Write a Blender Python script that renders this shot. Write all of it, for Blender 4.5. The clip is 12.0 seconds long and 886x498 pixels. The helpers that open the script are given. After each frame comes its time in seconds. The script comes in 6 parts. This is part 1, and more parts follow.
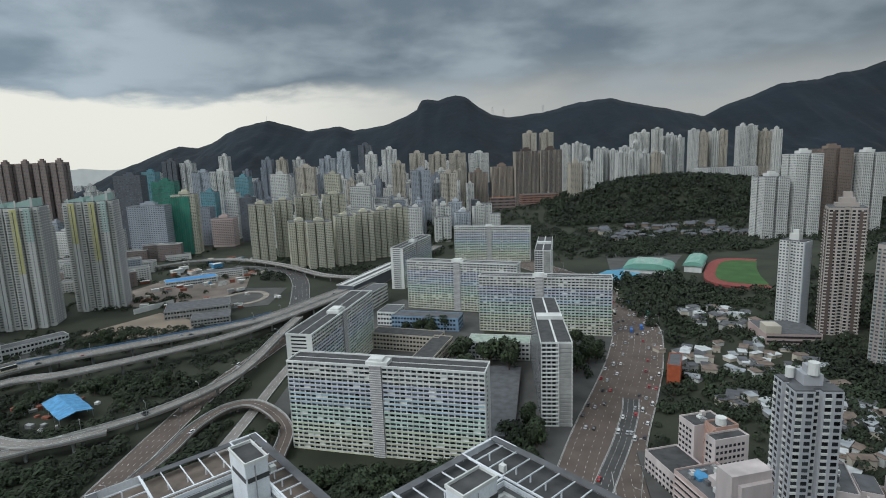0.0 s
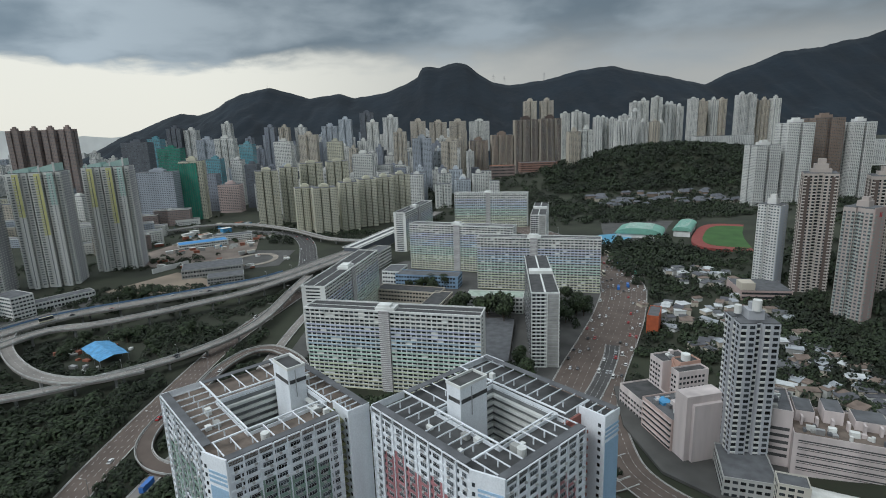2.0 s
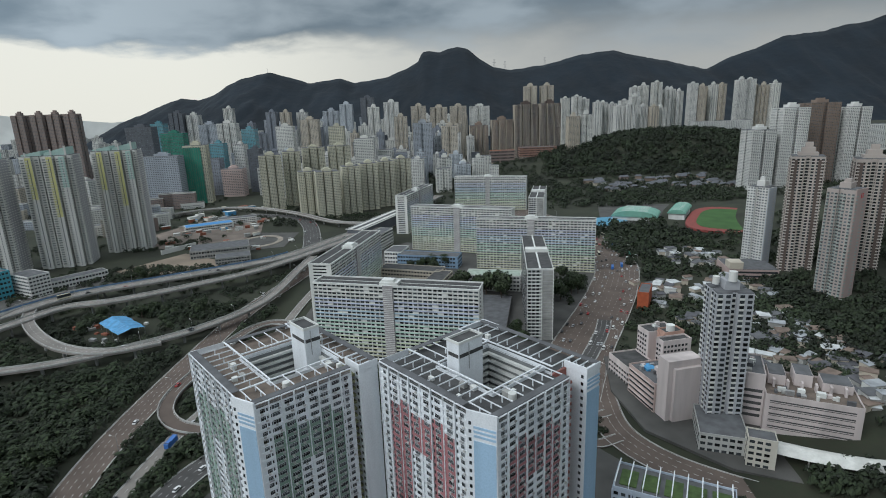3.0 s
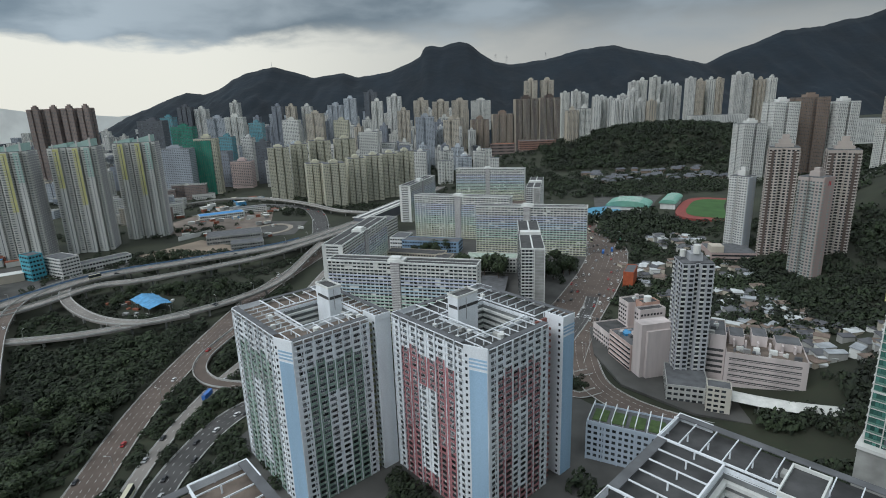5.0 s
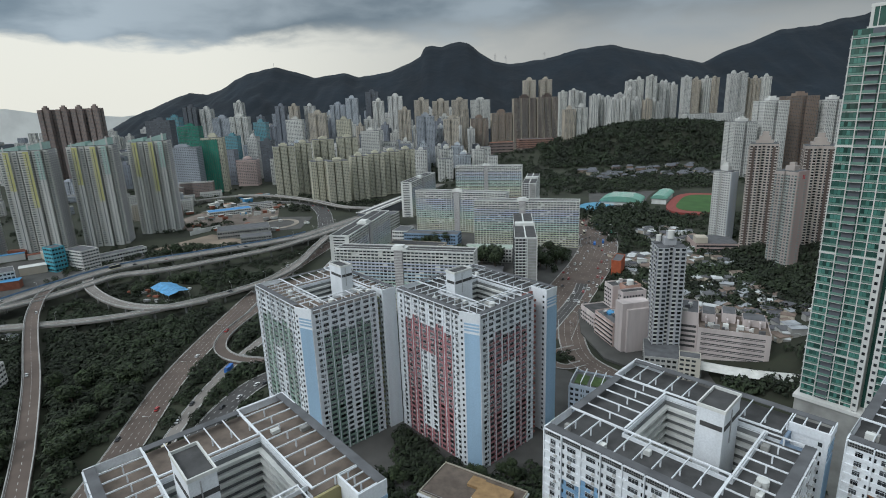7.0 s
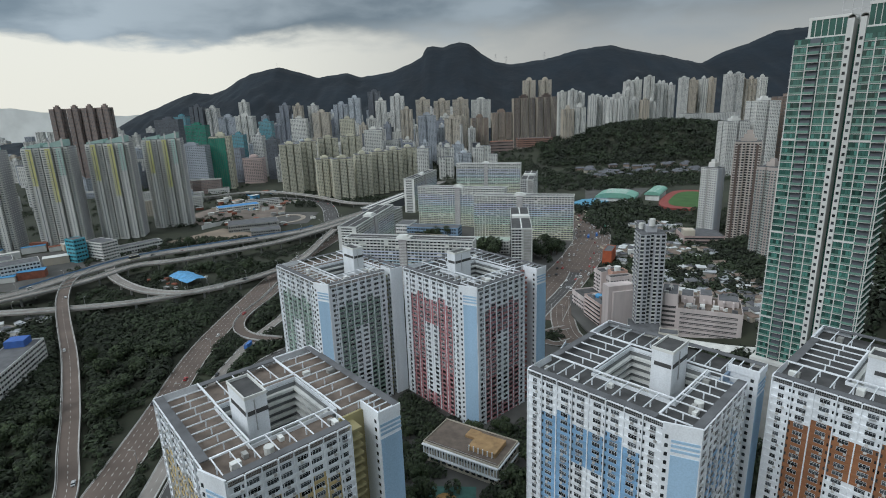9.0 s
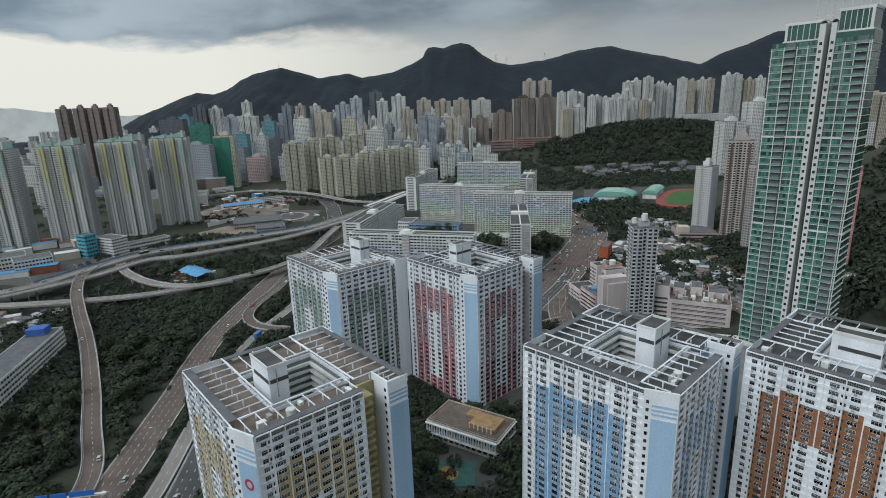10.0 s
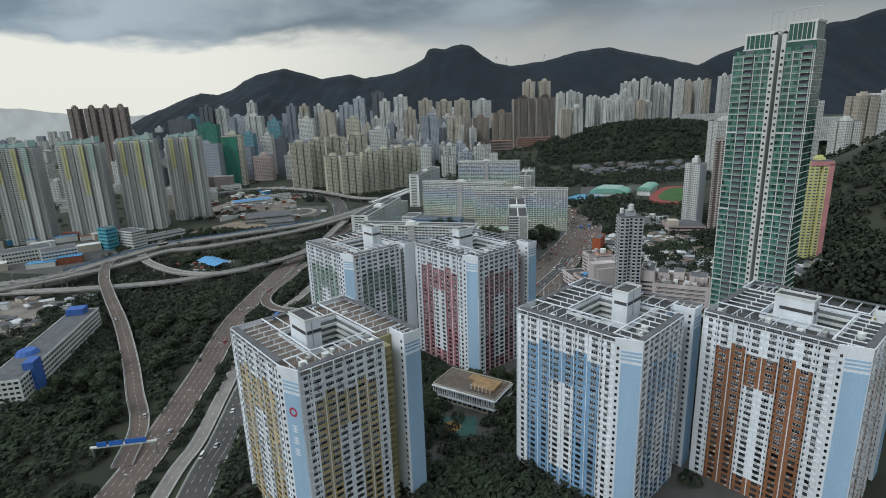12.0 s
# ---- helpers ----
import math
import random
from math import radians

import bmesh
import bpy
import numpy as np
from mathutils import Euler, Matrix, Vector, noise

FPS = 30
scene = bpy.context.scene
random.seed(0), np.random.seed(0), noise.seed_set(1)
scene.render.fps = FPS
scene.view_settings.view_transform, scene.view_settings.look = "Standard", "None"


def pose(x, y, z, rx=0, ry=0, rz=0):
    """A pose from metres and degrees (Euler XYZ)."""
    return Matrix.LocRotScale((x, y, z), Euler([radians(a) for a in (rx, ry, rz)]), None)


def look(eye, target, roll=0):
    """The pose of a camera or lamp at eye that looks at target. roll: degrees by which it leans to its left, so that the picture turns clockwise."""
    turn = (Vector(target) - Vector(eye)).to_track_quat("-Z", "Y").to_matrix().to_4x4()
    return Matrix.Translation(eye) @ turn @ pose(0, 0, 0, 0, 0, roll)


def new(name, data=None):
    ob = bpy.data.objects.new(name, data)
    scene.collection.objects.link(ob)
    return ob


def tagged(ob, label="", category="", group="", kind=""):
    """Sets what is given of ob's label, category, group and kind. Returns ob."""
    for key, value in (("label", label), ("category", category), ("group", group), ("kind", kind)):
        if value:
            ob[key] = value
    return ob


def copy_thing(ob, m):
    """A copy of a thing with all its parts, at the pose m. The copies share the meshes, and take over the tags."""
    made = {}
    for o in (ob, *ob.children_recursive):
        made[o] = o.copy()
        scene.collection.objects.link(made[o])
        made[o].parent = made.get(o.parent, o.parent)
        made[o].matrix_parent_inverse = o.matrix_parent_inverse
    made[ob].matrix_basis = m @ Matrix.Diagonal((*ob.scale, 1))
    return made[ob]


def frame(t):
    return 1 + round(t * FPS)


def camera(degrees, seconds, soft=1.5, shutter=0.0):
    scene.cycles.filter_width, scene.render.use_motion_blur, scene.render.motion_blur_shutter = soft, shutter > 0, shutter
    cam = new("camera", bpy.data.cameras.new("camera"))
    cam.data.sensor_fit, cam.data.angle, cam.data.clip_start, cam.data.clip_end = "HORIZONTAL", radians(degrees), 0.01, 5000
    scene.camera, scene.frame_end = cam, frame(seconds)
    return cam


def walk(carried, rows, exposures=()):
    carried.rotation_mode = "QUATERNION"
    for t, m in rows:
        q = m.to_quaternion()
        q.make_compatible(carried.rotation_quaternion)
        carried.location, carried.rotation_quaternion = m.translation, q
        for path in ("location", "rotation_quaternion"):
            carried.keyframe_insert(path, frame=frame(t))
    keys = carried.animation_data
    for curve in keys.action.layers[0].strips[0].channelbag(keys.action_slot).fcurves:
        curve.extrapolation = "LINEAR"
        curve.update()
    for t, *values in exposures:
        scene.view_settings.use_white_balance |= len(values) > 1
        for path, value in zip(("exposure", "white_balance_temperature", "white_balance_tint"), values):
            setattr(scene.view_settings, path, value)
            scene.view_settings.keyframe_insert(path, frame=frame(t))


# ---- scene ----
cam = camera(79.16, 12.0, soft=1.0)
PATH = [
    (0, (6.950, -80.952, 167.741), (9.147, 17.649, 151.219), -2.161),
    (0.5, (6.728, -89.611, 167.720), (8.898, 8.758, 149.870), -2.153),
    (1, (6.310, -98.577, 167.583), (8.366, -0.480, 148.274), -2.114),
    (1.5, (5.763, -107.944, 167.296), (7.750, -10.108, 146.702), -2.056),
    (2, (5.339, -117.739, 166.930), (7.272, -20.227, 144.847), -2.009),
    (2.5, (5.038, -127.836, 166.665), (6.906, -30.625, 143.289), -2.039),
    (3, (4.753, -138.389, 166.278), (6.512, -41.489, 141.634), -2.009),
    (3.5, (4.481, -148.997, 165.994), (6.089, -52.236, 140.799), -1.962),
    (5.5, (3.494, -189.211, 165.987), (4.826, -92.569, 140.325), -2.019),
    (6, (3.636, -197.777, 166.082), (4.932, -101.153, 140.350), -2.084),
    (6.5, (3.779, -206.093, 166.203), (5.053, -109.466, 140.483), -2.131),
    (7, (3.808, -214.339, 166.326), (5.071, -117.713, 140.600), -2.149),
    (9, (2.611, -248.585, 165.958), (3.716, -151.964, 140.206), -2.094),
    (9.5, (2.026, -257.311, 165.674), (3.051, -160.647, 140.079), -2.061),
    (10, (1.222, -266.216, 165.360), (2.262, -169.575, 139.681), -2.035),
    (10.5, (0.408, -275.348, 165.143), (1.422, -178.670, 139.603), -2.043),
    (11, (-0.471, -284.846, 165.004), (0.480, -188.184, 139.401), -2.043),
    (11.5, (-1.284, -294.282, 164.934), (-0.316, -197.630, 139.293), -1.991),
    (12, (-2.013, -303.754, 164.944), (-1.047, -207.090, 139.346), -2.017),
]
walk(cam, [(t, look(eye, target, roll)) for t, eye, target, roll in PATH], [(0, -0.05, 6020, 8), (12, -0.05, 6020, 8)])

# ---- world, sun, exposure ----
SUN_AZ, SUN_EL = radians(-125), radians(52)
world = bpy.data.worlds.new("overcast_sky")
scene.world = world
world.use_nodes = True
wn, wl = world.node_tree.nodes, world.node_tree.links
wn.clear()


def wnode(kind, **kw):
    n = wn.new(kind)
    for key, value in kw.items():
        n.inputs[key.replace("_", " ")].default_value = value
    return n


def wmath(op, a, b=None, clamp=False):
    n = wn.new("ShaderNodeMath")
    n.operation, n.use_clamp = op, clamp
    for k, v in enumerate((a, b)):
        if v is None:
            continue
        if isinstance(v, (int, float)):
            n.inputs[k].default_value = v
        else:
            wl.new(v, n.inputs[k])
    return n.outputs[0]


def wmix(fac, a, b):
    n = wn.new("ShaderNodeMix")
    n.data_type = "RGBA"
    for k, v in ((0, fac), (6, a), (7, b)):
        if isinstance(v, (tuple, float, int)):
            n.inputs[k].default_value = v
        else:
            wl.new(v, n.inputs[k])
    return n.outputs[2]


def wramp(x, lo, hi):
    n = wn.new("ShaderNodeMapRange")
    n.interpolation_type = "SMOOTHSTEP"
    n.inputs[1].default_value, n.inputs[2].default_value = lo, hi
    wl.new(x, n.inputs[0])
    return n.outputs[0]


coord = wn.new("ShaderNodeTexCoord").outputs["Generated"]
sep = wn.new("ShaderNodeSeparateXYZ")
wl.new(coord, sep.inputs[0])
dx, dy, dz = sep.outputs
up = wmath("MAXIMUM", dz, 0.0)
den = wmath("ADD", up, 0.22)
flat = wn.new("ShaderNodeCombineXYZ")
wl.new(wmath("DIVIDE", dx, den), flat.inputs[0])
wl.new(wmath("DIVIDE", dy, den), flat.inputs[1])
big = wnode("ShaderNodeTexNoise", Scale=1.1, Detail=4.0, Roughness=0.5)
wl.new(flat.outputs[0], big.inputs["Vector"])
fine = wnode("ShaderNodeTexNoise", Scale=2.6, Detail=6.0, Roughness=0.55, Distortion=0.2)
wl.new(flat.outputs[0], fine.inputs["Vector"])
cover = wmath("ADD", wmath("MULTIPLY", big.outputs[0], 0.72), wmath("MULTIPLY", fine.outputs[0], 0.28))
sky = wn.new("ShaderNodeTexSky")
sky.sky_type, sky.sun_disc = "NISHITA", False
sky.sun_elevation, sky.sun_rotation = SUN_EL, SUN_AZ
sky.altitude, sky.dust_density = 100, 4.0
clear = wmix(0.9, wmix(1.0, (0, 0, 0, 1), sky.outputs[0]), (9.6, 9.1, 7.8, 1))
shade = wramp(cover, 0.41, 0.60)
cloud = wmix(shade, (1.62, 2.02, 2.32, 1), (3.5, 3.95, 4.2, 1))
# the cloud deck ends above the horizon: a clear edge in the west, ragged in the east
east = wramp(dx, -0.42, 0.30)
ragged = wmath("ADD", wmath("MULTIPLY", wmath("SUBTRACT", big.outputs[0], 0.5), 0.10), wmath("MULTIPLY", wmath("SUBTRACT", fine.outputs[0], 0.5), 0.07))
edge = wmath("ADD", wmath("SUBTRACT", dz, wmath("SUBTRACT", 0.104, wmath("MULTIPLY", east, 0.035))), ragged)
deck = wramp(wmath("DIVIDE", edge, wmath("ADD", 0.022, wmath("MULTIPLY", east, 0.085))), 0.0, 1.0)
low = wmix(east, clear, (4.3, 4.25, 3.95, 1))
# the overcast grows brighter towards the zenith
gain = wmath("ADD", wmath("MULTIPLY", wramp(dz, 0.26, 0.75), 2.3), 1.0)
lift = wn.new("ShaderNodeVectorMath")
lift.operation = "SCALE"
wl.new(wmix(wramp(dz, 0.28, 0.6), cloud, (2.76, 2.9, 2.93, 1)), lift.inputs[0]), wl.new(gain, lift.inputs["Scale"])
dim = wn.new("ShaderNodeVectorMath")
dim.operation = "SCALE"
wl.new(lift.outputs[0], dim.inputs[0]), wl.new(wmath("ADD", wmath("SUBTRACT", 1.0, wmath("MULTIPLY", wramp(dx, 0.15, 0.6), 0.18)), wmath("MULTIPLY", wramp(wmath("MULTIPLY", dx, -1.0), 0.2, 0.65), 0.35)), dim.inputs["Scale"])
dome = wmix(deck, low, dim.outputs[0])
bg = wn.new("ShaderNodeBackground")
bg.inputs[1].default_value = 0.10
wl.new(dome, bg.inputs[0])
out = wn.new("ShaderNodeOutputWorld")
wl.new(bg.outputs[0], out.inputs[0])

sun = new("sun", bpy.data.lights.new("sun", "SUN"))
sun.data.energy, sun.data.angle, sun.data.color = 1.5, radians(35), (1.0, 0.98, 0.95)
sun.matrix_world = look((math.sin(SUN_AZ) * 500, math.cos(SUN_AZ) * 500, 400), (0, 0, 0))

# ---- materials ----
MATS = {}


def mat(name, color, rough=0.8, var=0.25, scale=0.3, fine_scale=4.0, bump=0.3, metal=0.0, tint=None, per="", spread=0.3, streak=0.0, relief=0.05):
    """A surface with stains at one scale, grain at another and a fine relief. per: 'object' or 'island' varies its lightness piece by piece."""
    if name in MATS:
        return MATS[name]
    m = MATS[name] = bpy.data.materials.new(name)
    m.use_nodes = True
    nodes, links = m.node_tree.nodes, m.node_tree.links
    bsdf = nodes["Principled BSDF"]
    bsdf.inputs["Roughness"].default_value, bsdf.inputs["Metallic"].default_value = rough, metal
    geo = nodes.new("ShaderNodeNewGeometry")
    a = nodes.new("ShaderNodeTexNoise")
    a.inputs["Scale"].default_value, a.inputs["Detail"].default_value = scale, 6
    b = nodes.new("ShaderNodeTexNoise")
    b.inputs["Scale"].default_value, b.inputs["Detail"].default_value = fine_scale, 4
    if streak:
        mp = nodes.new("ShaderNodeMapping")
        mp.inputs["Scale"].default_value = (1, 1, streak)
        links.new(geo.outputs["Position"], mp.inputs[0])
        links.new(mp.outputs[0], a.inputs["Vector"])
    else:
        links.new(geo.outputs["Position"], a.inputs["Vector"])
    links.new(geo.outputs["Position"], b.inputs["Vector"])

    def ramp(sock, lo, hi, x0=0.3, x1=0.7):
        r = nodes.new("ShaderNodeMapRange")
        r.inputs[1].default_value, r.inputs[2].default_value = x0, x1
        r.inputs[3].default_value, r.inputs[4].default_value = lo, hi
        links.new(sock, r.inputs[0])
        return r.outputs[0]

    def mul(p, q):
        n = nodes.new("ShaderNodeMath")
        n.operation = "MULTIPLY"
        links.new(p, n.inputs[0]), links.new(q, n.inputs[1])
        return n.outputs[0]

    value = mul(ramp(a.outputs[0], 1 - var, 1 + var * 0.6), ramp(b.outputs[0], 1 - var * 0.5, 1 + var * 0.4))
    if per == "object":
        value = mul(value, ramp(nodes.new("ShaderNodeObjectInfo").outputs["Random"], 1 - spread, 1 + spread, 0, 1))
    elif per == "island":
        value = mul(value, ramp(geo.outputs["Random Per Island"], 1 - spread, 1 + spread, 0, 1))
    base = nodes.new("ShaderNodeMix")
    base.data_type = "RGBA"
    base.inputs[6].default_value = (*color, 1)
    base.inputs[7].default_value = (*(tint or tuple(c * 0.8 for c in color)), 1)
    links.new(ramp(b.outputs[0], 0, 1, 0.35, 0.65), base.inputs[0])
    vm = nodes.new("ShaderNodeVectorMath")
    vm.operation = "SCALE"
    links.new(base.outputs[2], vm.inputs[0]), links.new(value, vm.inputs["Scale"])
    links.new(vm.outputs[0], bsdf.inputs["Base Color"])
    if bump:
        bp = nodes.new("ShaderNodeBump")
        bp.inputs["Strength"].default_value, bp.inputs["Distance"].default_value = bump, relief
        links.new(b.outputs[0], bp.inputs["Height"])
        links.new(bp.outputs[0], bsdf.inputs["Normal"])
    return m


WHITE = mat("white_paint", (0.80, 0.83, 0.86), 0.7, 0.14, 0.12, 2.0, 0.1, streak=0.15)
OFFWHITE = mat("aged_white_paint", (0.72, 0.73, 0.70), 0.8, 0.2, 0.1, 1.5, 0.1, streak=0.12)
CONCRETE = mat("concrete", (0.36, 0.36, 0.34), 0.9, 0.3, 0.15, 3.0, 0.3)
ROOFDARK = mat("roof_felt_and_dark_opening", (0.075, 0.075, 0.075), 0.95, 0.4, 0.2, 2.0, 0.3)
ROOFGREY = mat("roof_screed", (0.125, 0.128, 0.135), 0.9, 0.3, 0.2, 2.5, 0.3)
TERRACOTTA = mat("roof_tile_deck", (0.17, 0.135, 0.11), 0.9, 0.35, 0.25, 2.5, 0.3)
GLASS = mat("window_glass", (0.036, 0.041, 0.045), 0.2, 0.3, 0.5, 3.0, 0.0, per="island", spread=0.85)
GLASS_PART = mat("window_pane", (0.055, 0.062, 0.068), 0.2, 0.3, 0.5, 3.0, 0.0, per="object", spread=0.9)
# grey that paints shade into the tower wells
GALLERY_SHADE = mat("gallery_shade_grey", (0.20, 0.21, 0.21), 0.9, 0.3, 0.3, 2.0, 0.1)
PALEBLUE = mat("pale_blue_paint", (0.36, 0.52, 0.68), 0.7, 0.12, 0.1, 2.0, 0.1, streak=0.1)
ASPHALT = mat("asphalt", (0.075, 0.072, 0.07), 0.92, 0.3, 0.08, 3.0, 0.4, tint=(0.06, 0.058, 0.056), streak=1)
BROWNROAD = mat("worn_brown_asphalt", (0.126, 0.096, 0.079), 0.92, 0.25, 0.07, 3.0, 0.4, tint=(0.104, 0.081, 0.068))
DECKROAD = mat("worn_concrete_road", (0.24, 0.22, 0.20), 0.92, 0.25, 0.07, 3.0, 0.4)
MARK = mat("road_marking", (0.62, 0.62, 0.6), 0.8, 0.3, 0.5, 5.0, 0.0)
PARAPET = mat("parapet_concrete", (0.45, 0.45, 0.43), 0.9, 0.25, 0.2, 2.0, 0.2)
LEAF = mat("foliage", (0.040, 0.058, 0.018), 0.8, 0.45, 0.1, 1.5, 0.0, tint=(0.018, 0.030, 0.014), per="island", spread=0.45)
WOODLAND = mat("woodland_foliage", (0.026, 0.039, 0.0145), 0.85, 0.55, 0.02, 0.6, 0.0, tint=(0.0115, 0.0195, 0.008), per="island", spread=0.6)
BARK = mat("bark", (0.10, 0.075, 0.055), 0.95, 0.3, 1.0, 8.0, 0.5)
GROUND = mat("ground_soil_and_scrub", (0.034, 0.036, 0.020), 0.95, 0.5, 0.02, 0.4, 0.4, tint=(0.020, 0.026, 0.013))
PAVING = mat("paving", (0.095, 0.09, 0.083), 0.9, 0.35, 0.05, 1.2, 0.3, tint=(0.07, 0.07, 0.066))
# wooded slopes, with the blue of distance haze put into the base colour
MOUNTAIN = mat("haze_blue_wooded_slope", (0.0062, 0.0135, 0.0215), 1.0, 0.35, 0.006, 0.03, 0.6, tint=(0.0048, 0.0105, 0.0172), relief=6.0)
METAL = mat("galvanised_metal", (0.5, 0.5, 0.5), 0.45, 0.2, 1.0, 6.0, 0.1, metal=0.7)


# ---- builders ----
class Shape:
    """Collects boxes, prisms and faces into one mesh."""

    def __init__(self):
        self.v, self.f = [], []

    def face(self, *pts):
        n = len(self.v)
        self.v += [tuple(q) for q in pts]
        self.f.append(tuple(range(n, n + len(pts))))

    def prism(self, poly, z0, z1):
        n, k = len(self.v), len(poly)
        self.v += [(x, y, z0) for x, y in poly] + [(x, y, z1) for x, y in poly]
        self.f += [(n + i, n + (i + 1) % k, n + k + (i + 1) % k, n + k + i) for i in range(k)]
        self.f += [tuple(n + k + i for i in range(k)), tuple(n + k - 1 - i for i in range(k))]
        return self

    def box(self, x0, y0, z0, x1, y1, z1):
        return self.prism([(x0, y0), (x1, y0), (x1, y1), (x0, y1)], z0, z1)

    def bar(self, a, b, half, z0, z1, out=0.0):
        """An upright slab from a to b in plan, of that half thickness, moved outwards (to the right of a to b)."""
        d = math.hypot(b[0] - a[0], b[1] - a[1])
        tx, ty = (b[0] - a[0]) / d, (b[1] - a[1]) / d
        nx, ny = ty, -tx
        lo, hi = out - half, out + half
        return self.prism([(a[0] + nx * lo, a[1] + ny * lo), (a[0] + nx * hi, a[1] + ny * hi),
                           (b[0] + nx * hi, b[1] + ny * hi), (b[0] + nx * lo, b[1] + ny * lo)][::-1], z0, z1)

    def tube(self, a, b, r0, r1, n=6):
        a, b = Vector(a), Vector(b)
        d = (b - a).normalized()
        s = d.orthogonal().normalized()
        w = d.cross(s)
        k = len(self.v)
        for c, r in ((a, r0), (b, r1)):
            for i in range(n):
                q = 2 * math.pi * i / n
                self.v.append(tuple(c + (s * math.cos(q) + w * math.sin(q)) * r))
        self.f += [(k + i, k + (i + 1) % n, k + n + (i + 1) % n, k + n + i) for i in range(n)]
        self.f.append(tuple(k + n + i for i in range(n)))
        return self

    def mesh(self, name, material):
        me = bpy.data.meshes.new(name)
        me.from_pydata(self.v, [], self.f)
        me.materials.append(material)
        return me


def part(name, shape, material, parent, label="", kind=""):
    ob = new(name, shape.mesh(name, material) if isinstance(shape, Shape) else shape)
    ob.parent = parent
    return tagged(ob, label=label, kind=kind)


def thing(name, m, label, category, group="", kind=""):
    ob = new(name)
    ob.matrix_basis = m
    return tagged(ob, label, category, group, kind)


def solo(name, shape, material, label="", category="", group="", kind=""):
    return tagged(new(name, shape.mesh(name, material)), label, category, group, kind)


def smoothstep(x, a, b):
    t = min(1, max(0, (x - a) / (b - a)))
    return t * t * (3 - 2 * t)


def bump2(x, y, cx, cy, rx, ry):
    return math.exp(-((x - cx) / rx) ** 2 - ((y - cy) / ry) ** 2)


def land(x, y):
    """The height of the ground."""
    h = 84 * bump2(x, y, 665, 1330, 430, 150)
    h += 60 * smoothstep(y, 1150, 1750) * smoothstep(x, 200, 600)
    h += 25 * smoothstep(y, 1300, 2300)
    h += 150 * bump2(x, y, 700, 330, 180, 260)
    h += 60 * bump2(x, y, 330, 20, 90, 110)
    return h - 0.3


# ---- ground and mountains ----
def ground_sheet():
    xs = np.concatenate([np.linspace(-4200, -700, 15)[:-1], np.linspace(-700, 1100, 91), np.linspace(1100, 4200, 13)[1:]])
    ys = np.concatenate([np.linspace(-1500, -400, 6)[:-1], np.linspace(-400, 2000, 121), np.linspace(2000, 4600, 14)[1:]])
    s = Shape()
    s.v = [(x, y, land(x, y)) for y in ys for x in xs]
    w = len(xs)
    s.f = [(j * w + i, j * w + i + 1, (j + 1) * w + i + 1, (j + 1) * w + i) for j in range(len(ys) - 1) for i in range(w - 1)]
    ob = solo("ground", s, GROUND, "dark scrub and soil between city buildings", "ground", kind="structure")
    ob.data.polygons.foreach_set("use_smooth", [True] * len(ob.data.polygons))


ground_sheet()

RIDGE_A = [(-4000, 40), (-2700, 50), (-1900, 60), (-1700, 95), (-1580, 150), (-1480, 196), (-1400, 223), (-1318, 256), (-1236, 280), (-1190, 273), (-1147, 268), (-1074, 287), (-999, 332), (-925, 365), (-782, 391),
           (-658, 355), (-589, 331), (-432, 350), (-362, 325), (-204, 348), (-103, 383), (-36, 417), (-14, 461), (20, 466), (72, 458),
           (115, 472), (165, 482), (206, 475), (270, 426), (341, 381), (426, 365), (599, 381)]
RIDGE_B = [(773, 425), (946, 441), (1091, 408), (1237, 381), (1429, 335), (1557, 395), (1673, 428), (1815, 484), (2019, 500), (2105, 524),
           (2250, 542), (2357, 580), (2738, 642), (3300, 640), (4200, 560)]


